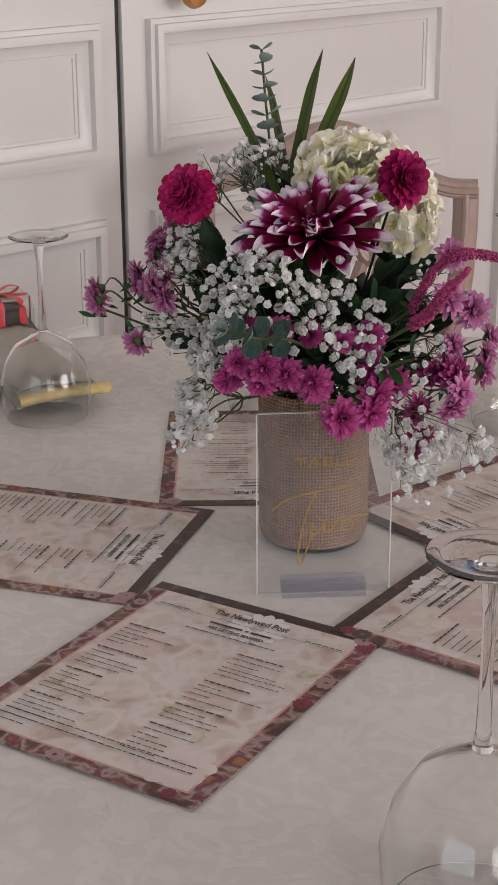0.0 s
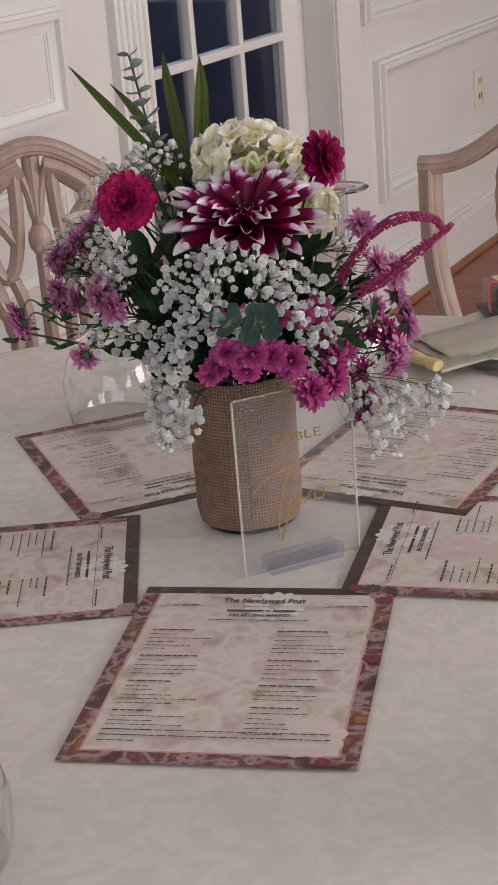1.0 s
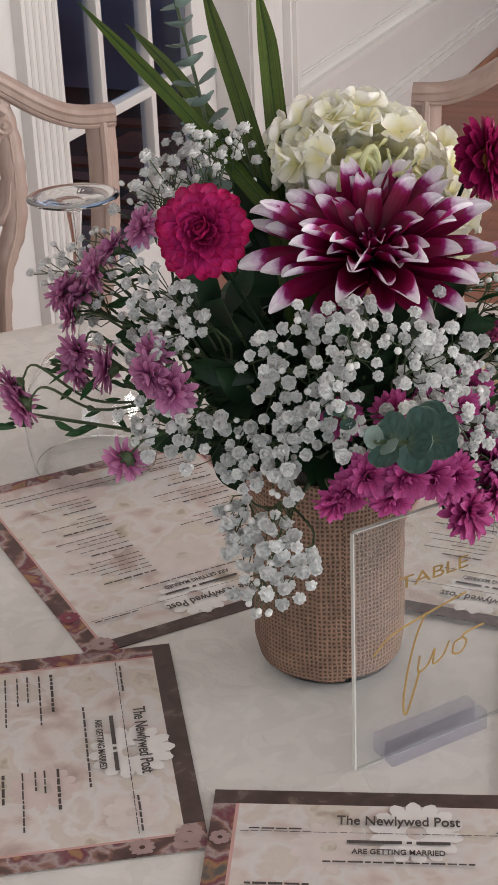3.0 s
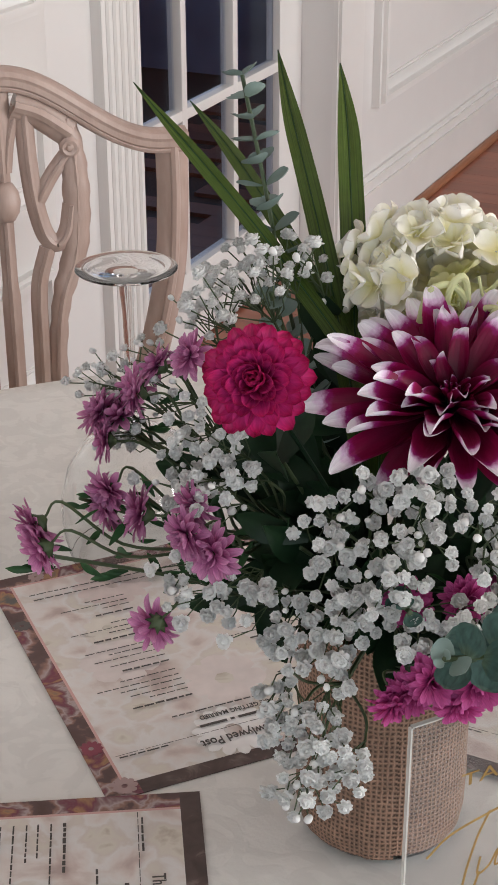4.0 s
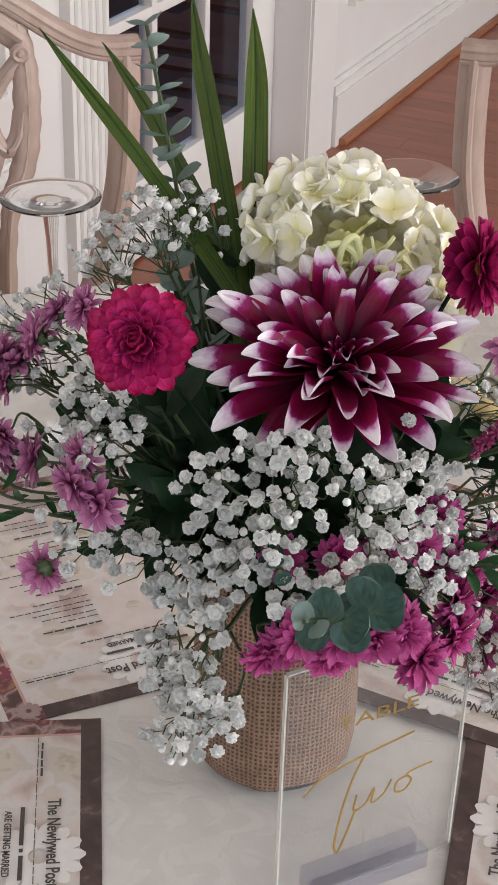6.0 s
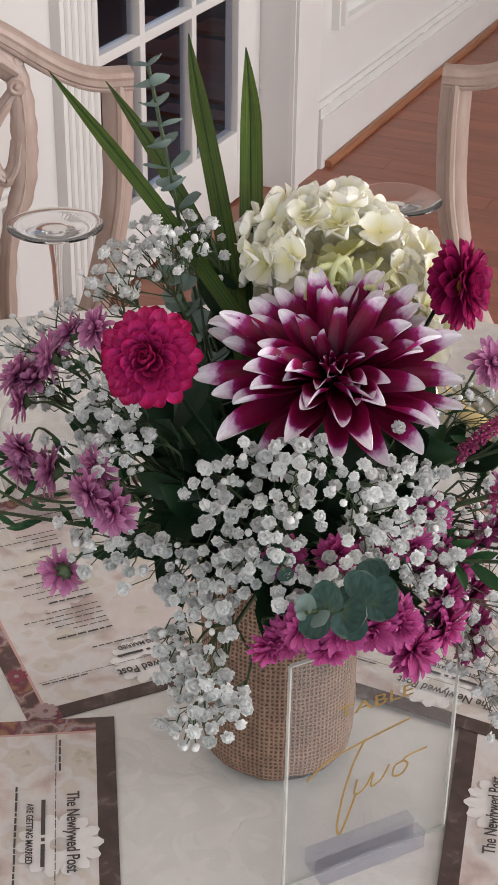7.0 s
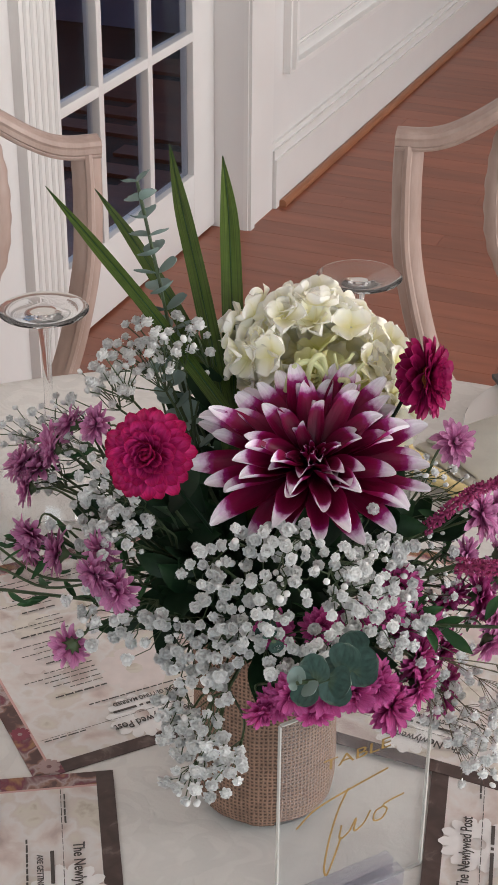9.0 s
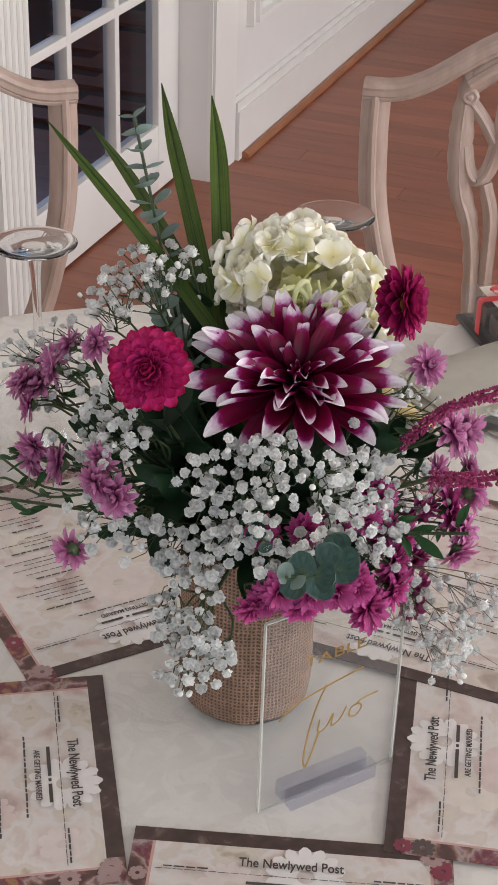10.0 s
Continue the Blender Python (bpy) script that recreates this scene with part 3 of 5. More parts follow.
# ---- chairs ----
def shield_chair(m, label):
    """Shield-back chair; local origin on the floor under the middle of the back, -y points to the table."""
    c = thing("dining_chair", label, "chair", "chairs round the table", m=m)
    hw = 0.205

    def rail_z(x):
        a = abs(x) / hw
        return 0.857 + 0.088 * (0.5 + 0.5 * math.cos(math.pi * min(1, a * 1.12))) ** 1.1

    for sgn in (-1, 1):
        bm = bmesh.new()
        pts = bez((sgn * 0.115, 0.0, 0.47), (sgn * 0.163, 0.004, 0.55), (sgn * 0.198, 0.008, 0.68), (sgn * 0.206, 0.01, 0.78), (sgn * 0.206, 0.012, 0.858), n=8)
        tube(bm, pts, 0.02, 10, flat=(1.0, 0.75, (0, 1, 0)))
        tube(bm, [p + Vector((0, -0.013, 0)) for p in pts], 0.0065, 8)
        part("back_post", bm, M["chair"], c)
    bm = bmesh.new()
    pts = [Vector((hw * k / 24 * 1.09, 0.012 - 0.02 * (k / 24) ** 2 * 0, rail_z(hw * k / 24) - 0.0)) for k in range(-24, 25)]
    tube(bm, pts, 0.02, 10, flat=(0.75, 1.05, (0, 1, 0)))
    tube(bm, [p + Vector((0, -0.014, 0.006)) for p in pts], 0.0075, 8)
    tube(bm, [p + Vector((0, -0.0135, -0.009)) for p in pts], 0.0045, 8)
    part("crest_rail", bm, M["chair"], c)
    def rib(name, pts, r, closed=False):
        bm = bmesh.new()
        tube(bm, pts, r, 10, cap=not closed, flat=(1, 0.65, (0, 1, 0)))
        tube(bm, [p + Vector((0, -0.62 * (r if isinstance(r, float) else r[0]), 0)) for p in pts], (r if isinstance(r, float) else r[0]) * 0.34, 6, cap=not closed)
        part(name, bm, M["chair"], c)

    # middle bar with a turned knop, opening into a fan below the crest
    rib("splat", bez((0, 0.006, 0.49), (0, 0.006, 0.66), (0, 0.008, 0.80), (0, 0.01, 0.93), n=8), [0.0115] * 10 + [0.0095] * 9 + [0.014] * 6)
    bm = bmesh.new()
    lathe(bm, [(0, -0.026), (0.011, -0.022), (0.017, -0.012), (0.019, 0), (0.017, 0.012), (0.011, 0.022), (0, 0.026)], 14, pose(0, 0.002, 0.80))
    part("knop", bm, M["chair"], c)
    for q in (-1, 1):
        rib("fan_rib", bez((q * 0.004, 0.006, 0.835), (q * 0.010, 0.006, 0.875), (q * 0.022, 0.008, 0.912), n=6), 0.0075)
        # carved outer rib, swelling at the shoulder and drawn in to the foot of the shield
        pts = bez((q * 0.050, 0.004, 0.49), (q * 0.054, 0.004, 0.61), (q * 0.063, 0.005, 0.675), (q * 0.080, 0.006, 0.725), (q * 0.086, 0.006, 0.785), (q * 0.085, 0.007, 0.845), (q * 0.078, 0.008, 0.895), n=7)
        radii = [0.0115 + 0.0055 * max(0.0, math.sin(math.pi * (i / (len(pts) - 1) - 0.28) / 0.72)) + 0.0010 * math.sin(1.7 * i) for i in range(len(pts))]
        rib("carved_rib", pts, radii)
        rib("inner_rib", bez((q * 0.032, 0.004, 0.49), (q * 0.033, 0.004, 0.62), (q * 0.035, 0.005, 0.69), (q * 0.048, 0.006, 0.738), n=7), 0.0105)
        rib("loop", bez((q * 0.029, 0.007, 0.905), (q * 0.031, 0.006, 0.845), (q * 0.036, 0.005, 0.795), (q * 0.046, 0.005, 0.755), (q * 0.060, 0.005, 0.742), (q * 0.073, 0.005, 0.757), (q * 0.080, 0.006, 0.79), n=6), 0.0112)
        rib("cross_rib", bez((q * 0.076, 0.006, 0.850), (q * 0.058, 0.005, 0.828), (q * 0.040, 0.005, 0.798), n=6), 0.0095)
        rib("crest_web", bez((q * 0.018, 0.009, 0.915), (q * 0.048, 0.009, 0.903), (q * 0.082, 0.009, 0.878), n=6), 0.0200)
        bm = bmesh.new()
        lathe(bm, [(0, -0.004), (0.010, -0.002), (0.0125, 0.002), (0.009, 0.006), (0.005, 0.0045), (0.003, 0.008), (0, 0.009)], 12, pose(q * 0.079, -0.004, 0.862, 90))
        part("rosette", bm, M["chair"], c)
    bm = bmesh.new()
    tube(bm, [(-0.14, 0, 0.475), (0.14, 0, 0.475)], 0.022, 10, flat=(0.7, 1, (0, 1, 0)))
    part("lower_rail", bm, M["chair"], c)
    bm = bmesh.new()
    box(bm, -0.22, 0.22, -0.44, -0.01, 0.40, 0.445, 0.008)
    part("seat_frame", bm, M["chair"], c)
    bm = bmesh.new()
    box(bm, -0.205, 0.205, -0.43, -0.02, 0.44, 0.485, 0.018)
    part("seat", bm, M["seat"], c, "beige upholstered seat")
    for x in (-0.195, 0.195):
        for y, dx in ((-0.415, 0), (0.0, 0.0)):
            bm = bmesh.new()
            tube(bm, [(x, y, 0.41), (x * 1.02, y + (0.05 if y == 0 else 0), 0.0)], [0.022, 0.015], 8)
            part("leg", bm, M["chair"], c)
        bm = bmesh.new()
        tube(bm, [(x * 0.7, 0.0, 0.40), (x * 0.62, 0.0, 0.49)], 0.016, 8)
        part("bracket", bm, M["chair"], c)
    return c


def chair_pose(cx, cy, dx, dy):
    """Centre of the back, and the direction along the back from its left to its right as seen from the table."""
    a = math.degrees(math.atan2(dy, dx))
    return pose(cx, cy, 0, 0, 0, a)


CHAIR = shield_chair(chair_pose(-0.560, 0.985, 0.906, 0.425), "pinkish limed wood shield-back dining chair")
copy_thing(CHAIR, chair_pose(0.244, 1.135, 0.99, -0.1))

# ---- jar, sign, glasses ----
JAR = Vector((-0.045, 0.006, TZ))


def burlap_material():
    m = mat("burlap", (0.255, 0.154, 0.107), 0.9, 0.28, 120, 0.0)
    nt = m.node_tree
    b = nt.nodes["Principled BSDF"]
    tc = nt.nodes.new("ShaderNodeTexCoord")
    outs = []
    for ax, sc in (("X", 150), ("Z", 1)):
        w = nt.nodes.new("ShaderNodeTexWave")
        w.wave_type, w.bands_direction = "BANDS", "X" if ax == "X" else "Y"
        w.inputs["Scale"].default_value, w.inputs["Distortion"].default_value, w.inputs["Detail"].default_value, w.inputs["Detail Scale"].default_value = 6.5, 2.2, 2, 2.0
        nt.links.new(tc.outputs["UV"], w.inputs["Vector"])
        outs.append(w.outputs["Fac"])
    mul = nt.nodes.new("ShaderNodeMath")
    mul.operation = "MAXIMUM"
    nt.links.new(outs[0], mul.inputs[0])
    nt.links.new(outs[1], mul.inputs[1])
    mx = nt.nodes.new("ShaderNodeMix")
    mx.data_type = "RGBA"
    nt.links.new(mul.outputs[0], mx.inputs["Factor"])
    old = b.inputs["Base Color"].links[0].from_socket
    dark = nt.nodes.new("ShaderNodeHueSaturation")
    dark.inputs["Value"].default_value = 0.3
    nt.links.new(old, dark.inputs["Color"])
    nt.links.new(dark.outputs["Color"], mx.inputs[6])
    lite = nt.nodes.new("ShaderNodeHueSaturation")
    lite.inputs["Value"].default_value = 1.2
    nt.links.new(old, lite.inputs["Color"])
    nt.links.new(lite.outputs["Color"], mx.inputs[7])
    nt.links.new(mx.outputs[2], b.inputs["Base Color"])
    bp = nt.nodes.new("ShaderNodeBump")
    bp.inputs["Strength"].default_value, bp.inputs["Distance"].default_value = 0.9, 0.0012
    nt.links.new(mul.outputs[0], bp.inputs["Height"])
    nt.links.new(bp.outputs["Normal"], b.inputs["Normal"])
    return m


M["burlap"] = burlap_material()


def jar():
    j = thing("flower_jar", "glass jar wrapped in brown burlap standing on cloth", "vase", m=Matrix.Translation(JAR))
    bm = bmesh.new()
    lathe(bm, [(0, 0), (0.038, 0.0), (0.044, 0.003), (0.0468, 0.01), (0.0468, 0.14), (0.043, 0.155), (0.040, 0.16), (0.040, 0.172), (0.037, 0.172), (0.037, 0.158), (0.043, 0.138), (0.0435, 0.012), (0.04, 0.006), (0, 0.006)], 40)
    part("jar", bm, M["glassware"], j, "clear glass jar with rounded base")
    # burlap sleeve with an overlapping seam
    bm = bmesh.new()
    uv = bm.loops.layers.uv.new()
    n, rows, rings = 96, 14, []
    seam = radians(-100)
    for i in range(rows + 1):
        z = 0.008 + 0.142 * i / rows
        ring = []
        for k in range(n + 7):
            a = seam + 2 * math.pi * k / n
            r = 0.0488 + 0.0022 * (k / (n + 6)) + 0.0009 * noise.noise(Vector((math.cos(a) * 4, math.sin(a) * 4, z * 40))) + (0.0012 if k > n else 0)
            if i == 0:
                r -= 0.002
            ring.append(bm.verts.new((r * math.cos(a), r * math.sin(a), z + (0.001 * noise.noise(Vector((a * 3, i, 0))) if i in (0, rows) else 0))))
        rings.append(ring)
    for i in range(rows):
        for k in range(n + 6):
            f = bm.faces.new((rings[i][k], rings[i][k + 1], rings[i + 1][k + 1], rings[i + 1][k]))
            for lp, (u, v) in zip(f.loops, ((k, i), (k + 1, i), (k + 1, i + 1), (k, i + 1))):
                lp[uv].uv = (u / n * 5.2, v / rows * 2.2)
    part("burlap_wrap", bm, M["burlap"], j, "coarse brown burlap wrap with a seam", angle=180)
    return j


jar()

SIGN_A = math.degrees(math.atan2(0.066, 0.092))


def table_sign():
    s = thing("table_sign", "clear acrylic table sign with gold lettering", "sign", m=pose(0.020, -0.093, TZ, 0, 0, SIGN_A))
    w, h, t = 0.112, 0.150, 0.0026
    bm = bmesh.new()
    box(bm, -w / 2, w / 2, -t / 2, t / 2, 0.0015, 0.163, 0.0004)
    p = part("acrylic_sheet", bm, M["acrylic"], s)
    p.visible_shadow = False
    for x in (-w / 2 - 0.0006, w / 2 + 0.0006):
        bm = bmesh.new()
        box(bm, x - 0.0005, x + 0.0005, -t / 2, t / 2, 0.0015, 0.163)
        part("edge", bm, M["acrylic_edge"], s, "bright cut acrylic edge")
    for z in (0.0008, 0.1636):
        bm = bmesh.new()
        box(bm, -w / 2, w / 2, -t / 2, t / 2, z - 0.0004, z + 0.0004)
        part("edge", bm, M["acrylic_edge"], s)
    bm = bmesh.new()
    box(bm, -0.036, 0.036, -0.0105, -t / 2 - 0.0003, 0.0005, 0.014, 0.0008)
    box(bm, -0.036, 0.036, t / 2 + 0.0003, 0.0105, 0.0005, 0.014, 0.0008)
    part("base_block", bm, M["acrylic_base"], s, "clear acrylic slotted base")
    lettering("lettering", "TABLE", 0.0115, M["gold"], s, pose(0.0, -t / 2 - 0.0003, 0.120, 90), width=0.050, label="thin gold capital letters")
    bm = bmesh.new()
    def stroke(pts, r=0.0009):
        r *= 0.75
        tube(bm, [Vector((x, -t / 2 - 0.0003, z)) for x, z in [(v.x, v.z) for v in bez(*[(a, 0, b) for a, b in pts], n=8)]], r, 5, flat=(1, 0.3, (0, 1, 0)))
    stroke([(-0.044, 0.078), (-0.030, 0.088), (-0.005, 0.094), (0.024, 0.099)], 0.0011)
    stroke([(-0.006, 0.095), (-0.013, 0.08), (-0.019, 0.058), (-0.022, 0.036), (-0.020, 0.028), (-0.015, 0.04), (-0.010, 0.056)], 0.0011)
    stroke([(-0.010, 0.066), (-0.011, 0.055), (-0.004, 0.058), (0.001, 0.067), (0.0, 0.057), (0.007, 0.06), (0.012, 0.069)], 0.0010)
    stroke([(0.022, 0.068), (0.016, 0.066), (0.015, 0.059), (0.021, 0.058), (0.025, 0.064), (0.022, 0.069), (0.028, 0.071), (0.038, 0.072)], 0.0010)
    part("script", bm, M["gold"], s, "gold handwritten script")
    return s


table_sign()


def coupe(m, label, group="coupe glasses on the table", k=1.0):
    """Stemmed coupe standing upside down: rim at z=0, foot on top."""
    g = thing("coupe_glass", label, "glass", group, m=m)
    bm = bmesh.new()
    H = 0.235
    out = [(0.052, 0.0), (0.0565, 0.02), (0.0575, 0.045), (0.051, 0.072), (0.036, 0.095), (0.016, 0.107), (0.006, 0.112)]
    lathe(bm, out + [(r - 0.0012, z - (0.0022 if i > 3 else 0)) for i, (r, z) in list(enumerate(out))[::-1]] + [out[0]], 40)
    part("bowl", bm, M["glassware"], g, m=Matrix.Scale(k, 4))
    bm = bmesh.new()
    lathe(bm, [(0, 0.1115), (0.0062, 0.1115), (0.0045, 0.125), (0.0038, 0.16), (0.0042, 0.2), (0.006, 0.219), (0.0062, 0.222), (0, 0.222)], 16)
    part("stem", bm, M["glassware"], g, m=Matrix.Scale(k, 4))
    bm = bmesh.new()
    lathe(bm, [(0, 0.2225), (0.006, 0.2225), (0.0085, 0.2262), (0.016, 0.2298), (0.028, 0.2318), (0.0362, 0.2325), (0.0372, 0.2333), (0.0362, 0.2341), (0.028, 0.2336), (0.016, 0.2318), (0.008, 0.2292), (0, 0.2284)], 40)
    part("foot", bm, M["glassware"], g, m=Matrix.Scale(k, 4))
    return g


GL = "clear stemmed coupe glass standing upside down on cloth"
G1 = coupe(pose(-0.256, 0.296, TZ + 0.0005), GL)
copy_thing(G1, pose(-0.002, 0.395, TZ + 0.0005))
copy_thing(G1, pose(-0.155, -0.55, TZ + 0.0005))
copy_thing(G1, pose(0.309, -0.43, TZ + 0.0005))
coupe(pose(-0.47, 0.15, TZ + 0.0005), "small clear stemmed glass upside down beside napkin", k=0.88)

# ---- place settings ----
M["china"] = mat("white_china", (0.72, 0.70, 0.67), 0.18, 0.02, 20, coat=0.3)
M["napkin"] = mat("cream_napkin", (0.80, 0.76, 0.67), 0.8, 0.06, 60, 0.3, 300)
M["gold_napkin"] = mat("gold_cord", (0.66, 0.52, 0.24), 0.5, 0.2, 90, 0.2, 200)
M["ribbon"] = mat("red_ribbon", (0.66, 0.06, 0.07), 0.35, 0.15, 60)
M["choc"] = mat("dark_chocolate", (0.075, 0.04, 0.03), 0.35, 0.35, 120, 0.2, 200)
M["card"] = mat("cream_card", (0.72, 0.66, 0.58), 0.7, 0.05, 40)
M["slate"] = mat("dark_tray", (0.06, 0.055, 0.05), 0.5, 0.2, 50)


M["clear_box"] = clear_mix("clear_box", (0.96, 0.96, 0.96), body=0.06)


def place_setting(px, py, bx, by, nx, ny, na, turn):
    bm = bmesh.new()
    lathe(bm, [(0, 0.003), (0.07, 0.003), (0.085, 0.006), (0.125, 0.014), (0.13, 0.016), (0.129, 0.018), (0.085, 0.01), (0.068, 0.007), (0, 0.007)], 48)
    tagged(part("dinner_plate", bm, M["china"], None, m=pose(px, py, TZ)), "white china dinner plate on the cloth", "plate", "dinner plates")
    n = thing("folded_napkin", "cream folded napkin with a gold edge lying across plate", "napkin", "folded napkins", m=pose(nx, ny, TZ + 0.017, 0, -3, na))
    # three soft layers, each a sheet that turns back on itself at the end
    for k in range(3):
        bm = bmesh.new()
        w, l, gap = 0.056 - 0.005 * k, 0.128 - 0.010 * k, 0.0042
        prof = [(l - 2 * l * i / 16, 0.0) for i in range(17)]
        prof += [(-l - gap * 0.9 * math.sin(math.pi * i / 6), gap * (1 - math.cos(math.pi * i / 6)) / 2) for i in range(1, 7)]
        prof += [(-l + 1.7 * l * i / 14, gap) for i in range(1, 15)]
        rows = []
        for px_, pz_ in prof:
            row = []
            for j in range(9):
                v = 2 * j / 8 - 1
                sag = 0.0016 * math.sin(19 * px_ + 2.1 * v + k) + 0.0012 * math.sin(31 * v + 9 * px_) + 0.003 * (1 - v * v)
                row.append(bm.verts.new((px_, v * w * (1 + 0.05 * math.sin(23 * px_ + k)), 0.0022 + pz_ + gap * 1.25 * k + sag)))
            rows.append(row)
        for r0, r1 in zip(rows, rows[1:]):
            for j in range(8):
                bm.faces.new((r0[j], r0[j + 1], r1[j + 1], r1[j]))
        bmesh.ops.solidify(bm, geom=bm.faces[:], thickness=0.0009)
        part("fold", bm, M["napkin"], n, angle=180)
    bm = bmesh.new()
    ends = bez((-0.134, -0.053, 0.012), (-0.142, -0.02, 0.016), (-0.141, 0.02, 0.017), (-0.134, 0.053, 0.012), n=8)
    tube(bm, ends, [0.0085 + 0.0012 * math.sin(0.9 * i) for i in range(len(ends))], 12, flat=(1.0, 0.75, (0, 0, 1)))
    part("gold_edge", bm, M["gold_napkin"], n, "pale gold rolled napkin edge")
    b = thing("favour_box", "clear favour box of dark chocolates with red ribbon", "gift box", "favour boxes", m=pose(bx, by, TZ + 0.0255, 0, 0, turn) @ Matrix.Diagonal((1, 1, 0.8, 1)))
    bm = bmesh.new()
    box(bm, -0.05, 0.05, -0.05, 0.05, -0.0075, -0.001, 0.002)
    part("tray", bm, M["slate"], b, "dark card tray")
    bm = bmesh.new()
    box(bm, -0.045, 0.045, -0.045, 0.045, 0.0, 0.046, 0.006)
    part("shell", bm, M["clear_box"], b, "clear plastic shell")
    rnd = random.Random(3)
    for i in (-1, 1):
        for j in (-1, 1):
            bm = bmesh.new()
            box(bm, i * 0.02 - 0.016, i * 0.02 + 0.016, j * 0.02 - 0.016, j * 0.02 + 0.016, 0.002, 0.03 + rnd.uniform(0, 0.006), 0.005)
            part("chocolate", bm, M["choc"], b)
    bm = bmesh.new()
    box(bm, -0.034, 0.040, -0.028, 0.032, 0.0465, 0.0478)
    part("tag_card", bm, M["card"], b, "cream card tag")
    bm = bmesh.new()
    for a in (0, 90):
        m = pose(0, 0, 0, 0, 0, a)
        tube(bm, [m @ Vector(v) for v in ((-0.0462, 0, 0.000), (-0.0466, 0, 0.044), (-0.044, 0, 0.0486), (0.0, 0, 0.0490), (0.044, 0, 0.0486), (0.0466, 0, 0.044), (0.0462, 0, 0.000))], 0.006, 8, flat=(0.1, 1.0, tuple(m @ Vector((0, 1, 0)))))
    part("ribbon", bm, M["ribbon"], b, "red satin ribbon")
    bm = bmesh.new()
    for q in (-1, 1):
        tube(bm, bez((0, 0, 0.050), (q * 0.018, 0.004, 0.062), (q * 0.032, 0.002, 0.060), (q * 0.022, -0.003, 0.053), (0, 0, 0.051), n=7), 0.0055, 8, flat=(0.12, 1.0, (0, 1, 0)))
        tube(bm, bez((0, 0, 0.0515), (q * 0.018, -0.018, 0.053), (q * 0.027, -0.044, 0.051), (q * 0.029, -0.0505, 0.016), n=7), 0.0045, 8, flat=(1.0, 0.12, (0, 0.3, 1)))
    part("bow", bm, M["ribbon"], b, "red satin ribbon bow")


def dinner_knife(m):
    k = thing("dinner_knife", "steel dinner knife lying on cloth beside plate", "knife", m=m)
    bm = bmesh.new()
    tube(bm, bez((0, 0, 0.003), (0.03, 0.001, 0.003), (0.075, 0.0, 0.003), (0.11, 0.0, 0.003), n=6), [0.003 + 0.0065 * math.sin(min(1.0, i / 9) * 1.57) for i in range(19)], 8, flat=(1, 0.16, (0, 0, 1)))
    part("blade", bm, M["steel"], k)
    bm = bmesh.new()
    tube(bm, bez((0.11, 0, 0.0045), (0.14, 0, 0.0045), (0.18, 0, 0.005), (0.22, 0, 0.005), n=6), [0.0042 + 0.0035 * (i / 18) for i in range(19)], 10, flat=(1, 0.55, (0, 0, 1)))
    part("handle", bm, M["steel"], k)


M["steel"] = mat("brushed_steel", (0.55, 0.54, 0.53), 0.28, 0.08, 80, metal=1.0)
dinner_knife(pose(0.140, 0.452, TZ, 0, 0, -38))
place_setting(0.235, 0.545, 0.20, 0.615, 0.185, 0.515, 35, 20)
place_setting(-0.665, 0.245, -0.70, 0.335, -0.575, 0.235, 150, 50)

# ---- flowers ----
def flower_mat(name, stops, rough=0.55, streak=0.10, trans=0.15, scale=300):
    """Petal colour along the petal's length (UV y), with fine streaks; a little light comes through."""
    m = bpy.data.materials.new(name)
    m.use_nodes = True
    nt = m.node_tree
    b = nt.nodes["Principled BSDF"]
    b.inputs["Roughness"].default_value = rough
    b.inputs["Specular IOR Level"].default_value = 0.3
    uv = nt.nodes.new("ShaderNodeTexCoord")
    sep = nt.nodes.new("ShaderNodeSeparateXYZ")
    nt.links.new(uv.outputs["UV"], sep.inputs[0])
    nz = nt.nodes.new("ShaderNodeTexNoise")
    nz.inputs["Scale"].default_value, nz.inputs["Detail"].default_value = scale, 3
    nt.links.new(uv.outputs["Object"], nz.inputs["Vector"])
    ma = nt.nodes.new("ShaderNodeMath")
    ma.operation = "MULTIPLY_ADD"
    ma.inputs[1].default_value, ma.inputs[2].default_value = streak, -streak / 2
    nt.links.new(nz.outputs["Fac"], ma.inputs[0])
    ad = nt.nodes.new("ShaderNodeMath")
    ad.operation = "ADD"
    nt.links.new(sep.outputs["Y"], ad.inputs[0])
    nt.links.new(ma.outputs[0], ad.inputs[1])
    r = nt.nodes.new("ShaderNodeValToRGB")
    set_ramp(r, stops)
    nt.links.new(ad.outputs[0], r.inputs["Fac"])
    info = nt.nodes.new("ShaderNodeObjectInfo")
    mr = nt.nodes.new("ShaderNodeMapRange")
    mr.inputs["To Min"].default_value, mr.inputs["To Max"].default_value = 0.82, 1.15
    nt.links.new(info.outputs["Random"], mr.inputs["Value"])
    hs = nt.nodes.new("ShaderNodeHueSaturation")
    nt.links.new(mr.outputs["Result"], hs.inputs["Value"])
    nt.links.new(r.outputs["Color"], hs.inputs["Color"])
    nt.links.new(hs.outputs["Color"], b.inputs["Base Color"])
    tl = nt.nodes.new("ShaderNodeBsdfTranslucent")
    nt.links.new(hs.outputs["Color"], tl.inputs["Color"])
    mx = nt.nodes.new("ShaderNodeMixShader")
    mx.inputs[0].default_value = trans
    nt.links.new(b.outputs[0], mx.inputs[1])
    nt.links.new(tl.outputs[0], mx.inputs[2])
    nt.links.new(mx.outputs[0], nt.nodes["Material Output"].inputs["Surface"])
    return m


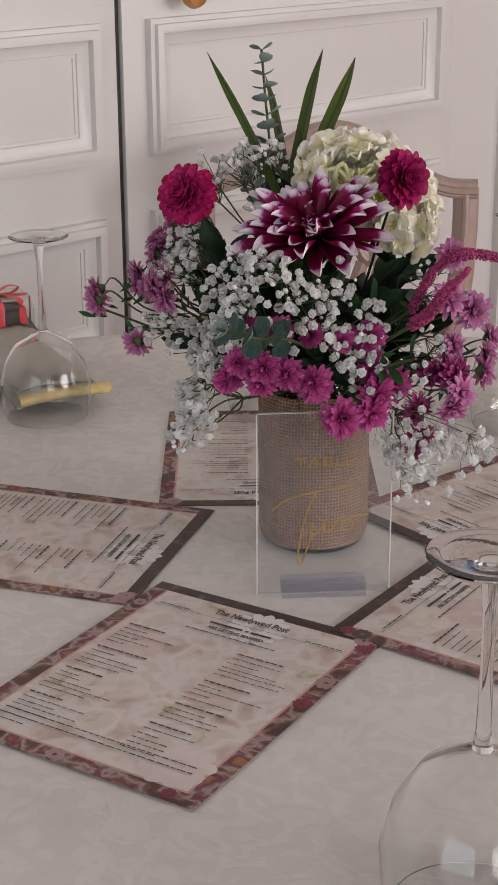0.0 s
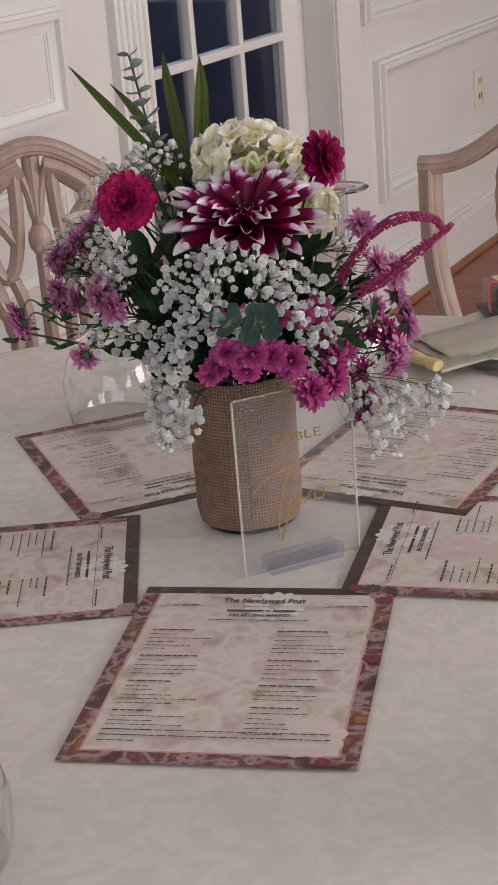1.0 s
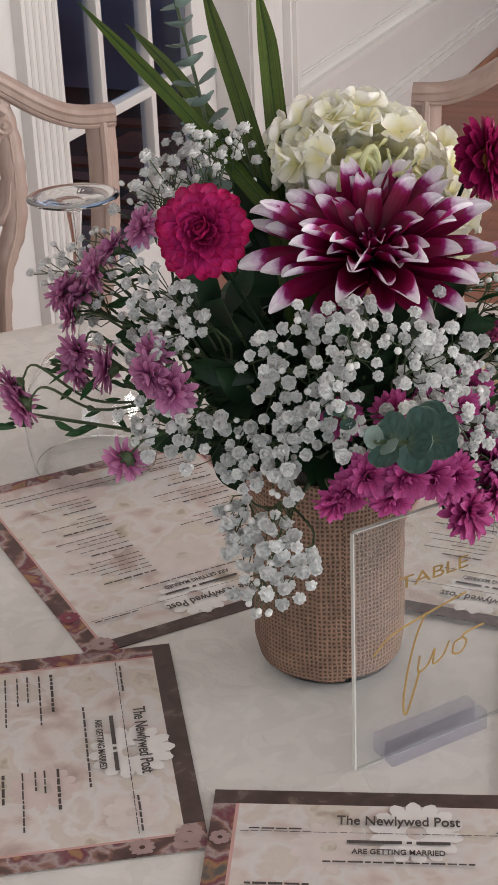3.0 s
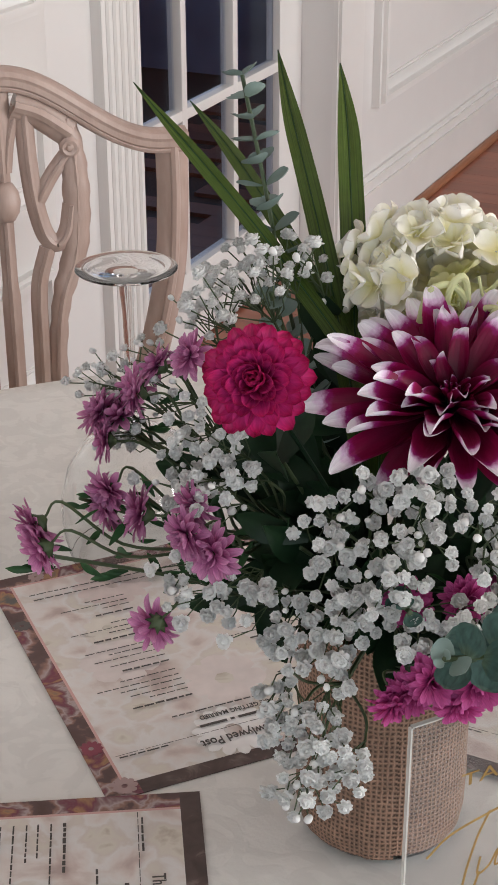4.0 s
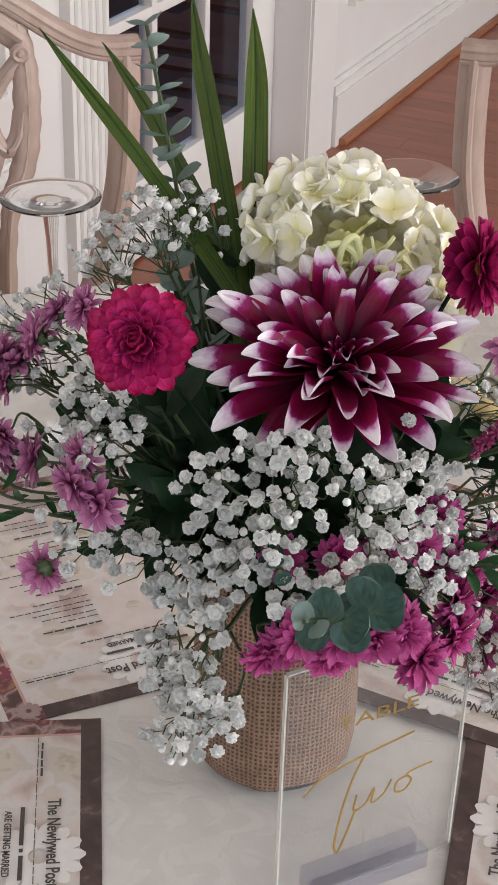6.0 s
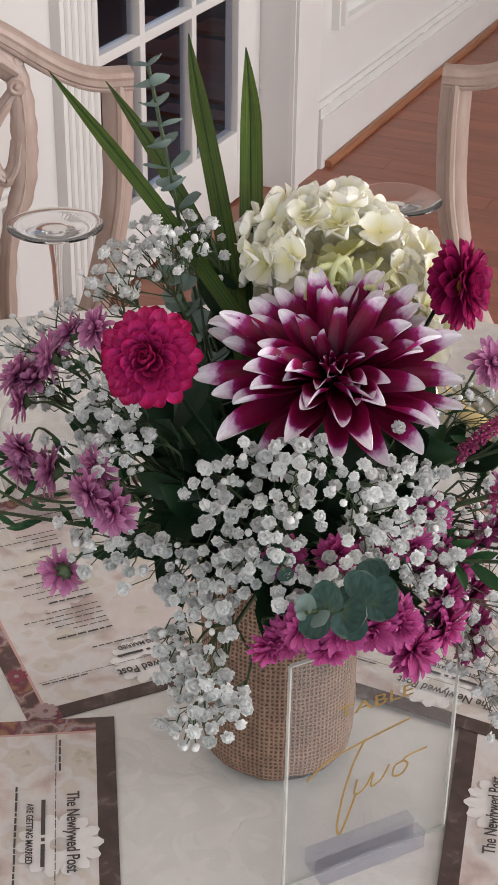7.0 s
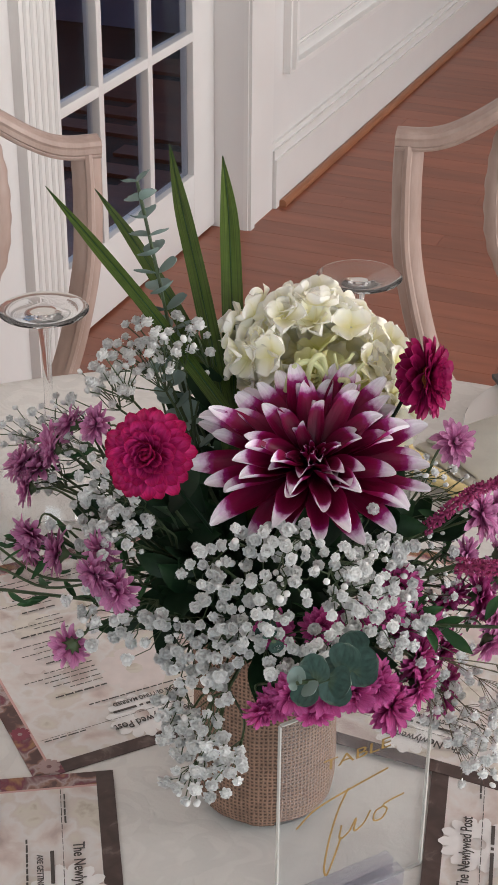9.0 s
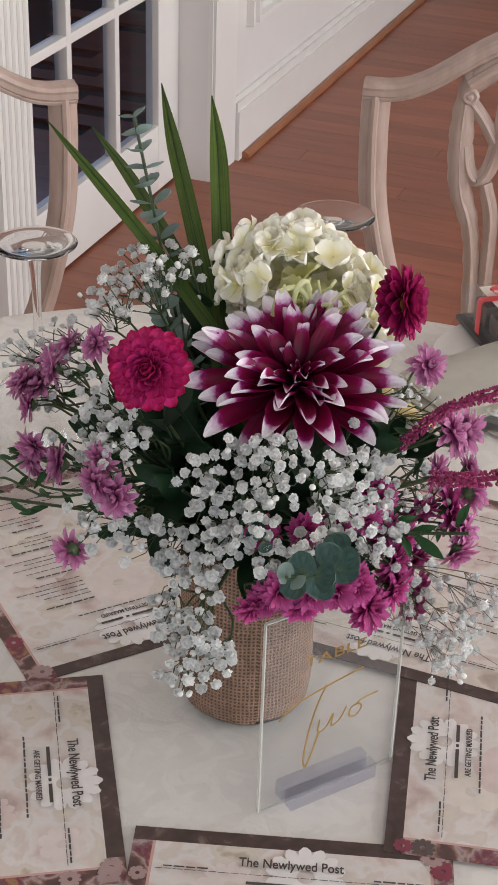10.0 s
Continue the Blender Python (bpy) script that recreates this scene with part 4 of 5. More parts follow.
def add_veins(m, count=9.0, depth=0.45):
    """Fine parallel veins along the leaf, darker and lighter lines with a little relief."""
    nt = m.node_tree
    b = nt.nodes["Principled BSDF"]
    uv = nt.nodes.new("ShaderNodeTexCoord")
    mp = nt.nodes.new("ShaderNodeMapping")
    mp.inputs["Scale"].default_value = (count, 1.2, 1)
    nt.links.new(uv.outputs["UV"], mp.inputs["Vector"])
    nz = nt.nodes.new("ShaderNodeTexNoise")
    nz.inputs["Scale"].default_value, nz.inputs["Detail"].default_value = 2.2, 3
    nt.links.new(mp.outputs["Vector"], nz.inputs["Vector"])
    mr = nt.nodes.new("ShaderNodeMapRange")
    mr.inputs["From Min"].default_value, mr.inputs["From Max"].default_value = 0.33, 0.67
    mr.inputs["To Min"].default_value, mr.inputs["To Max"].default_value = 1 - depth, 1 + depth
    nt.links.new(nz.outputs["Fac"], mr.inputs["Value"])
    hs = nt.nodes.new("ShaderNodeHueSaturation")
    src = b.inputs["Base Color"].links[0].from_socket
    nt.links.new(src, hs.inputs["Color"])
    nt.links.new(mr.outputs["Result"], hs.inputs["Value"])
    nt.links.new(hs.outputs["Color"], b.inputs["Base Color"])
    bp = nt.nodes.new("ShaderNodeBump")
    bp.inputs["Strength"].default_value, bp.inputs["Distance"].default_value = 0.5, 0.001
    nt.links.new(nz.outputs["Fac"], bp.inputs["Height"])
    nt.links.new(bp.outputs["Normal"], b.inputs["Normal"])


M["bicolour"] = flower_mat("burgundy_white_petal", [(0.0, (0.03, 0.001, 0.009)), (0.3, (0.085, 0.001, 0.020)), (0.62, (0.18, 0.001, 0.038)), (0.72, (0.22, 0.002, 0.052)), (0.775, (0.32, 0.015, 0.17)), (0.83, (0.74, 0.52, 0.72)), (0.88, (0.87, 0.80, 0.87)), (1.0, (0.90, 0.87, 0.90))], 0.45, 0.12)
M["pompon"] = flower_mat("magenta_petal", [(0.0, (0.16, 0.002, 0.03)), (0.4, (0.36, 0.008, 0.10)), (0.72, (0.58, 0.035, 0.22)), (0.9, (0.52, 0.018, 0.14)), (1.0, (0.38, 0.006, 0.07))], 0.45, 0.2)
M["pompon_dark"] = flower_mat("crimson_petal", [(0.0, (0.10, 0.001, 0.02)), (0.5, (0.28, 0.006, 0.075)), (1.0, (0.38, 0.015, 0.12))], 0.45, 0.2)
M["aster"] = flower_mat("pink_purple_petal", [(0.0, (0.30, 0.05, 0.18)), (0.4, (0.54, 0.16, 0.37)), (1.0, (0.70, 0.34, 0.56))], 0.55, 0.15, 0.35)
M["aster_dark"] = flower_mat("deep_magenta_petal", [(0.0, (0.20, 0.012, 0.09)), (0.5, (0.44, 0.045, 0.21)), (1.0, (0.56, 0.11, 0.34))], 0.55, 0.15, 0.25)
M["hydrangea"] = flower_mat("cream_petal", [(0.0, (0.80, 0.75, 0.34)), (0.28, (0.88, 0.84, 0.57)), (0.62, (0.92, 0.89, 0.75)), (1.0, (0.93, 0.91, 0.85))], 0.5, 0.25, 0.22)
M["hydrangea_inner"] = flower_mat("lime_petal", [(0.0, (0.60, 0.62, 0.16)), (0.4, (0.76, 0.75, 0.32)), (1.0, (0.88, 0.86, 0.56))], 0.5, 0.25, 0.35)
M["gyp"] = flower_mat("white_floret", [(0.0, (0.60, 0.62, 0.50)), (0.3, (0.80, 0.80, 0.78)), (1.0, (0.86, 0.86, 0.85))], 0.6, 0.06, 0.2)
M["blade"] = flower_mat("strap_leaf", [(0.0, (0.026, 0.048, 0.007)), (0.5, (0.05, 0.088, 0.012)), (1.0, (0.080, 0.125, 0.020))], 0.42, 0.5, 0.1, 160)


add_veins(M["blade"])
add_veins(M["bicolour"], 5.0, 0.10)
add_veins(M["pompon"], 4.0, 0.2)
add_veins(M["aster"], 4.0, 0.25)
add_veins(M["aster_dark"], 4.0, 0.25)
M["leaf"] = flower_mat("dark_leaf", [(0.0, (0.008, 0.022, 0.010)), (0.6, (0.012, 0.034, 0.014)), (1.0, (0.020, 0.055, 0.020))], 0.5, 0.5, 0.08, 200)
M["leaf_mid"] = flower_mat("mid_green_leaf", [(0.0, (0.02, 0.06, 0.02)), (0.6, (0.03, 0.09, 0.03)), (1.0, (0.05, 0.12, 0.04))], 0.45, 0.5, 0.1, 200)
M["euc"] = flower_mat("eucalyptus_leaf", [(0.0, (0.10, 0.15, 0.10)), (0.3, (0.050, 0.100, 0.085)), (0.9, (0.055, 0.105, 0.09)), (0.97, (0.15, 0.21, 0.17)), (1.0, (0.17, 0.23, 0.19))], 0.55, 0.4, 0.08, 120)
add_veins(M["euc"], 3.0, 0.3)
M["euc_grey"] = flower_mat("grey_eucalyptus", [(0.0, (0.16, 0.22, 0.19)), (1.0, (0.22, 0.29, 0.27))], 0.6, 0.3, 0.08, 120)
M["stem"] = mat("green_stem", (0.05, 0.075, 0.03), 0.55, 0.25, 150)
M["twig"] = mat("brown_twig", (0.12, 0.10, 0.06), 0.7, 0.25, 150)
M["lime"] = mat("lime_stem", (0.66, 0.68, 0.36), 0.5, 0.12, 150)
M["amaranth"] = mat("amaranth_bead", (0.33, 0.035, 0.13), 0.7, 0.3, 300, 0.3, 500)
M["eye"] = mat("flower_eye", (0.30, 0.09, 0.02), 0.7, 0.4, 400)


def petal(bm, L, W, cup=0.3, curl=0.0, tip=0.7, fold=0.0, base=0.35, nl=6, nw=4, m=None, uv=None, wave=0.0, seed=0.0, peak=0.6):
    """One petal along +y from the origin, cupped towards +z. tip: 0 round to 1 pointed; curl bends the end up."""
    rows, ts = [], []
    for i in range(nl + 1):
        t = 1 - (1 - i / nl) ** 1.45
        ts.append(t)
        if t <= peak:
            q = base + (1 - base) * math.sin(0.5 * math.pi * t / peak)
        else:
            e = (t - peak) / (1 - peak)
            q = (1 - tip) * math.sqrt(max(0.0, 1 - e ** 2.6)) + tip * (1 - e ** 1.5)
        w = W * 0.5 * max(q, 0.03)
        ang = curl * t * t
        y, z = L * (t - 0.25 * abs(ang) * t), L * math.sin(ang) * t * 0.6
        row = []
        for j in range(nw + 1):
            u = 2 * j / nw - 1
            zz = z + cup * w * (u * u - 0.3) + fold * W * 0.2 * u + wave * W * math.sin(5 * t + 3 * u + seed) * t
            row.append(bm.verts.new((u * w * (1 - 0.25 * cup * abs(u)), y, zz)))
        rows.append(row)
    if m is not None:
        for r in rows:
            for v in r:
                v.co = m @ v.co
    for i in range(nl):
        for j in range(nw):
            f = bm.faces.new((rows[i][j], rows[i][j + 1], rows[i + 1][j + 1], rows[i + 1][j]))
            f.smooth = True
            for lp, (a, b) in zip(f.loops, ((j, i), (j + 1, i), (j + 1, i + 1), (j, i + 1))):
                lp[uv].uv = (a / nw, ts[b])


def petal_mesh(name, material, **k):
    bm = bmesh.new()
    uv = bm.loops.layers.uv.new()
    petal(bm, uv=uv, **k)
    return mesh_of(name, bm, material, angle=180)


JAR_MOUTH = JAR + Vector((0, 0, 0.155))


def stem_to(parent, head, r=0.0022, material="stem", spread=0.02, seed=0, bow=None):
    """A stem from the mouth of the jar to the head; the parent has no turn of its own."""
    rnd = random.Random(seed)
    base = JAR_MOUTH + Vector((rnd.uniform(-spread, spread), rnd.uniform(-spread, spread), -0.05))
    head = Vector(head)
    mid = base.lerp(head, 0.5) + Vector((0, 0, 0.02)) + (Vector(bow) if bow else Vector())
    bm = bmesh.new()
    tube(bm, bez(base, base.lerp(mid, 0.5) + Vector((0, 0, 0.012)), mid, head, n=6), r, 6)
    return part("stem", bm, M[material], parent)


def ray_petal(L, W, roll, bend, recurve, seed, reach=1.0):
    """A long dahlia petal: a boat that is tight at the base, opens, and rolls in again at the tip, which bends back."""
    bm = bmesh.new()
    uv = bm.loops.layers.uv.new()
    nl, nw, rows, ts = 12, 8, [], []
    y = z = 0.0
    last = 0.0
    for i in range(nl + 1):
        t = 1 - (1 - i / nl) ** 1.35
        ts.append(t)
        ang = bend * t ** 1.3 - recurve * max(0.0, (t - 0.66) / 0.34) ** 2
        y += (t - last) * L * math.cos(ang)
        z += (t - last) * L * math.sin(ang)
        last = t
        if t < 0.62:
            q = 0.40 + 0.60 * math.sin(0.5 * math.pi * t / 0.62)
        else:
            e = (t - 0.62) / 0.38
            q = max(0.03, (1 - e ** 2.6)) ** 0.5
        w = W * 0.5 * q
        phi = 1.5 - 0.62 * math.sin(math.pi * min(1.0, t / 0.8) * 0.9) + roll * max(0.0, (t - 0.62) / 0.38) ** 1.4
        row = []
        for j in range(nw + 1):
            u = 2 * j / nw - 1
            ripple = 0.05 * W * math.sin(9 * t + 2.5 * u + seed) * abs(u) * t
            row.append(bm.verts.new((w * math.sin(u * phi) / phi * 1.05, y, z + w * (1 - math.cos(u * phi)) / phi * 1.15 - 0.05 * w * (1 - abs(u)) + ripple)))
        rows.append(row)
    for i in range(nl):
        for j in range(nw):
            f = bm.faces.new((rows[i][j], rows[i][j + 1], rows[i + 1][j + 1], rows[i + 1][j]))
            for lp, (a, b) in zip(f.loops, ((j, i), (j + 1, i), (j + 1, i + 1), (j, i + 1))):
                lp[uv].uv = (a / nw, ts[b] * reach)
    return mesh_of("dahlia_petal", bm, M["bicolour"], angle=180)


def big_dahlia():
    at = Vector((-0.016, -0.047, 1.047))
    d = thing("dahlia", "large burgundy dahlia with white petal tips", "flower")
    stem_to(d, at, 0.004, seed=1)
    F = Matrix.Translation(at) @ frame_to((0.02, -0.38, 0.925), (0, 1, 0))
    rnd = random.Random(11)
    # count, length, width, tilt, bend, roll at the tip, bend back of the tip
    rings = [(5, 0.0070, 0.0034, 80, 0.2, 0.4, -0.4), (6, 0.0125, 0.0050, 68, 0.2, 0.5, 0.2), (7, 0.0215, 0.0082, 56, 0.15, 0.5, 0.9), (10, 0.0325, 0.0108, 44, 0.1, 0.45, 0.9), (13, 0.0440, 0.0130, 33, 0.1, 0.4, 0.5), (15, 0.0545, 0.0146, 22, 0.1, 0.3, 0.2), (16, 0.0620, 0.0156, 10, 0.1, 0.25, 0.1), (13, 0.0640, 0.0156, -4, 0.05, 0.25, 0.0)]
    for k, (n, L, W, tilt, bend, roll, back) in enumerate(rings):
        variants = [ray_petal(L * sc, W * (1 + 0.08 * v), roll * (0.6 + 0.4 * v), bend + 0.1 * (v - 1), back + 0.35 * (v - 1), 2.0 * v + k, (0.84, 0.86, 0.91, 0.95, 0.98, 1, 1, 1)[k]) for v, sc in enumerate((1.0, 0.91, 1.05))]
        for i in range(n):
            a = 360 * (i + 0.5 * (k % 2)) / n + rnd.uniform(-7, 7)
            # petals on the lower side are held up by the flowers below them
            lift = 9 * max(0.0, -math.cos(radians(a))) if k > 3 else 0
            m = F @ pose(0, 0, 0.007 * (1 - k / 8) + 0.002, 0, 0, a) @ pose(0, 0.0015 + 0.0011 * k, 0, tilt + lift + rnd.uniform(-9, 9), rnd.uniform(-28, 28), rnd.uniform(-6, 6))
            part("petal", variants[rnd.randrange(3)], None, d, m=m)
    bm = bmesh.new()
    lathe(bm, [(0, -0.012), (0.012, -0.01), (0.014, -0.002), (0.006, 0.006), (0, 0.008)], 14)
    part("receptacle", bm, M["leaf_mid"], d, m=F)


def pompon(at, normal, R, material, seed, label, flat=1.0):
    d = thing("ball_dahlia", label, "flower", "ball dahlias")
    at = Vector(at)
    stem_to(d, at - Vector(normal).normalized() * R * 0.3, 0.0012, "leaf", seed=seed)
    F = Matrix.Translation(at) @ frame_to(normal, (0, 0, 1)) @ Matrix.Diagonal((1, 1, flat, 1))
    rnd = random.Random(seed)
    rings = [(5, 0.25, 82, 0.10), (7, 0.36, 68, 0.12), (10, 0.50, 54, 0.11), (13, 0.66, 40, 0.09), (16, 0.80, 26, 0.06), (18, 0.92, 11, 0.02), (18, 0.97, -6, -0.04), (17, 0.93, -24, -0.10), (14, 0.85, -42, -0.16)]
    for k, (n, q, tilt, z) in enumerate(rings):
        variants = [petal_mesh("ball_petal", M[material], L=R * q * s, W=R * 0.47 * (0.5 + 0.5 * q), cup=0.6, curl=0.35 - 0.07 * k, tip=0.0, base=0.5, nl=7, nw=4, wave=0.03, seed=k) for s in (1.0, 0.93)]
        for i in range(n):
            a = 360 * (i + 0.5 * (k % 2)) / n + rnd.uniform(-5, 5)
            m = F @ pose(0, 0, R * z, 0, 0, a) @ pose(0, R * 0.05, 0, tilt + rnd.uniform(-6, 6), rnd.uniform(-10, 10), 0)
            part("petal", variants[rnd.randrange(2)], None, d, m=m)
    bm = bmesh.new()
    lathe(bm, [(0, -R * 0.35), (R * 0.25, -R * 0.3), (R * 0.3, 0), (R * 0.12, R * 0.16), (0, R * 0.2)], 12)
    part("eye", bm, M["eye"], d, m=F)


big_dahlia()
pompon((-0.1035, -0.108, 1.0835), (-0.10, -0.82, 0.50), 0.0272, "pompon", 5, "magenta pink ball dahlia with dense petals")
pompon((0.050, -0.018, 1.096), (0.95, -0.25, 0.2), 0.0262, "pompon_dark", 6, "crimson ball dahlia facing sideways", 0.66)


def hydrangea():
    c = Vector((-0.015, 0.045, 1.062))
    h = thing("hydrangea", "creamy white hydrangea head with lime green stems", "flower")
    stem_to(h, c, 0.004, seed=7)
    rnd = random.Random(8)
    variants = []
    for v in range(7):
        bm = bmesh.new()
        uv = bm.loops.layers.uv.new()
        for k in range(4):
            petal(bm, L=0.0146, W=0.0166, cup=0.2 + 0.2 * (v % 4), curl=0.4 - 0.35 * (v % 4), tip=0.0, base=0.22, nl=8, nw=6, m=pose(0, 0, 0, 0, 0, 90 * k + 10 * v) @ pose(0, 0.0006, 0, 4 + 13 * (v % 4) + 9 * (k % 2)), uv=uv, wave=0.11, seed=2 * k + v)
        variants.append(mesh_of("floret", bm, M["hydrangea" if v < 4 else "hydrangea_inner"], angle=180))
    for i in range(235):
        zz = 1 - 1.55 * rnd.random()
        a = rnd.uniform(0, 6.2832)
        rr = math.sqrt(max(0, 1 - zz * zz))
        dirv = Vector((rr * math.cos(a), rr * math.sin(a), zz))
        inner = False
        # the head is lumpy: clumps of florets with gaps between them
        lump = noise.noise(dirv * 2.3 + Vector((4.1, 0.7, 2.2)))
        if lump < -0.28:
            continue
        # an open, greenish hollow faces the front of the head
        if dirv.dot(Vector((0.14, -0.78, 0.58)).normalized()) > 0.74:
            inner = True
            if rnd.random() < 0.70:
                continue
            dirv *= rnd.uniform(0.40, 0.62)
        p = c + Vector((dirv.x * 0.053, dirv.y * 0.048, dirv.z * 0.048)) * rnd.uniform(0.74, 1.06) * (1 + 0.22 * lump)
        p.z -= 0.28 * (p.x - c.x)
        nrm = (dirv + Vector((rnd.uniform(-0.6, 0.6), rnd.uniform(-0.6, 0.6), rnd.uniform(-0.3, 0.6)))).normalized()
        part("floret", variants[4 + rnd.randrange(3)] if inner else variants[rnd.randrange(4)], None, h, m=Matrix.Translation(p) @ frame_to(nrm, (rnd.random(), rnd.random(), 0.3)))
    bm = bmesh.new()
    lathe(bm, [(0, -0.02), (0.012, -0.016), (0.018, 0.0), (0.014, 0.012), (0, 0.016)], 14)
    part("core", bm, M["lime"], h, m=Matrix.Translation(c))
    # pale stalks fanning out of the hollow, some bent right over
    for k in range(15):
        a = 6.2832 * (k + 0.9 * rnd.random()) / 15
        q = rnd.uniform(0.6, 1.0)
        rim = c + Vector((0.006 + 0.034 * q * math.cos(a), -0.030 - 0.012 * rnd.random(), 0.012 + 0.030 * q * math.sin(a)))
        o = c + Vector((0.005 + rnd.uniform(-0.006, 0.006), -0.014, 0.006 + rnd.uniform(-0.006, 0.006)))
        bm = bmesh.new()
        tube(bm, bez(o, o.lerp(rim, 0.5) + Vector((rnd.uniform(-0.008, 0.008), -0.012, rnd.uniform(-0.006, 0.010))), rim, n=6), rnd.uniform(0.0008, 0.0013), 6)
        part("stalk", bm, M["lime"], h)
    for dx, dz, w in ((-0.016, 0.020, 0.018), (-0.006, 0.024, 0.014), (0.018, 0.010, 0.022)):
        bm = bmesh.new()
        o = c + Vector((0.004, -0.040, 0.010))
        tube(bm, bez(o, o + Vector((dx * 0.2, -0.004, dz * 0.8)), o + Vector((dx * 0.7, -0.008, dz * 1.15)), o + Vector((dx - 0.25 * w, -0.010, dz * 0.9)), o + Vector((dx - 0.45 * w, -0.008, dz * 0.1)), n=7), 0.0019, 8)
        part("stalk", bm, M["lime"], h)


hydrangea()


# asters: one head built for each look, then placed
def aster_mesh(material, seed, n=22, R=0.0155, droop=8):
    rnd = random.Random(seed)
    bm = bmesh.new()
    uv = bm.loops.layers.uv.new()
    for k in range(n):
        lay = k % 3
        petal(bm, L=R * rnd.uniform(0.82, 1.06) * (1 - 0.07 * lay), W=R * 0.33 * rnd.uniform(0.8, 1.15), cup=0.45, curl=rnd.uniform(-0.5, 0.35), tip=0.15, base=0.5, nl=5, nw=2, m=pose(0, 0, 0.0010 * lay, 0, 0, 360 * k / n + rnd.uniform(-7, 7)) @ pose(0, 0.0016, 0, -droop + 17 * lay + rnd.uniform(-9, 9), rnd.uniform(-18, 18)), uv=uv, wave=0.06, seed=k)
    for k in range(16):
        petal(bm, L=R * rnd.uniform(0.42, 0.62), W=R * 0.2, cup=0.6, curl=0.5, tip=0.25, base=0.5, nl=3, nw=2, m=pose(0, 0, 0.002, 0, 0, 22.5 * k + rnd.uniform(-8, 8)) @ pose(0, 0.0008, 0, 50 + rnd.uniform(-14, 22)), uv=uv)
    return mesh_of("flower_head", bm, material, angle=180)


def calyx_mesh():
    """A small green cup whose rim runs out into pointed sepals."""
    bm = bmesh.new()
    rings = lathe(bm, [(0, -0.006), (0.0018, -0.0055), (0.0034, -0.0035), (0.0042, -0.0018), (0.0030, -0.0002), (0, 0.0002)], 16)
    for k, v in enumerate(rings[3]):
        if k % 2:
            v.co = Vector((v.co.x * 1.75, v.co.y * 1.75, v.co.z + 0.0012))
    return mesh_of("calyx", bm, M["stem"], angle=180)


ASTERS = [aster_mesh(M["aster"], s, 39, 0.0150) for s in (1, 2, 3)]
ASTERS_D = [aster_mesh(M["aster_dark"], s, 57, 0.0165, 14) for s in (4, 5, 6)]
CALYX = calyx_mesh()
LEAFS = [petal_mesh("leaf", M["leaf_mid"], L=0.024, W=0.007, cup=0.4, curl=-0.3 + 0.3 * v, tip=0.9, base=0.2) for v in range(3)]


def aster_spray(heads, dark, seed, label, size=1.0, out=None, hub=None):
    """A branching spray: a main stem, side stalks, a head and calyx on each."""
    rnd = random.Random(seed)
    s = thing("aster_spray", label, "flower", "aster sprays")
    pts = [Vector(h) for h in heads]
    mean = sum(pts, Vector()) / len(pts)
    hub = Vector(hub) if hub else JAR_MOUTH.lerp(mean, 0.55) + Vector((0, 0, 0.01))
    stem_to(s, hub, 0.0013, seed=seed)
    cen = Vector((-0.045, 0.01, 0.96))
    for p in pts:
        d = (p - cen).normalized()
        if out:
            d = (d + Vector(out)).normalized()
        d = (d + Vector((rnd.uniform(-0.5, 0.5), rnd.uniform(-0.5, 0.5), rnd.uniform(-0.45, 0.45)))).normalized()
        m = Matrix.Translation(p) @ frame_to(d, (0, 0, 1)) @ pose(0, 0, 0, 0, 0, rnd.uniform(0, 360)) @ Matrix.Scale(size * rnd.uniform(0.88, 1.1), 4)
        part("flower_head", (ASTERS_D if dark else ASTERS)[rnd.randrange(3)], None, s, m=m)
        part("calyx", CALYX, None, s, m=m)
        bm = bmesh.new()
        q = p - d * 0.005
        tube(bm, bez(hub, hub.lerp(q, 0.5) + Vector((0, 0, -0.006)), q - d * 0.012, q, n=5), [0.0009] * 11 + [0.0007] * 5, 5)
        part("stalk", bm, M["stem"], s)
        for k in range(2):
            a = hub.lerp(q, rnd.uniform(0.35, 0.9))
            part("leaf", LEAFS[rnd.randrange(3)], None, s, m=Matrix.Translation(a) @ frame_to((rnd.uniform(-1, 1), rnd.uniform(-1, 1), rnd.uniform(0.2, 1)), (rnd.uniform(-1, 1), rnd.uniform(-1, 1), 0)) @ Matrix.Scale(rnd.uniform(0.5, 1.0), 4))
    return s


aster_spray([(-0.173, 0.009, 1.036), (-0.186, 0.012, 1.021), (-0.191, -0.009, 1.013), (-0.202, -0.007, 1.014), (-0.145, -0.044, 1.066), (-0.180, -0.015, 1.030), (-0.196, -0.020, 1.004), (-0.205, 0.010, 1.006)], False, 21, "spray of dusky purple pink asters on thin stems", 0.95)
aster_spray([(-0.185, -0.063, 0.998), (-0.167, -0.069, 0.989), (-0.136, -0.11, 1.003), (-0.123, -0.112, 0.995), (-0.136, -0.091, 1.008), (-0.188, -0.055, 0.985)], False, 22, "spray of pale purple pink asters", 1.0, (-0.6, -0.1, -0.1))
aster_spray([(-0.153, -0.112, 0.952), (-0.216, -0.083, 0.973), (-0.222, -0.072, 0.980)], False, 23, "long drooping spray of pale pink asters", 0.95, (-0.3, 0.2, -0.9), (-0.14, -0.06, 0.965))
aster_spray([(-0.033, -0.158, 0.950), (-0.017, -0.167, 0.970), (0.003, -0.162, 0.968), (0.017, -0.150, 0.962), (-0.004, -0.156, 0.952), (0.030, -0.130, 0.952), (-0.026, -0.160, 0.958)], True, 24, "spray of bright magenta asters over the jar", 0.86, (0, -0.3, 0.1))
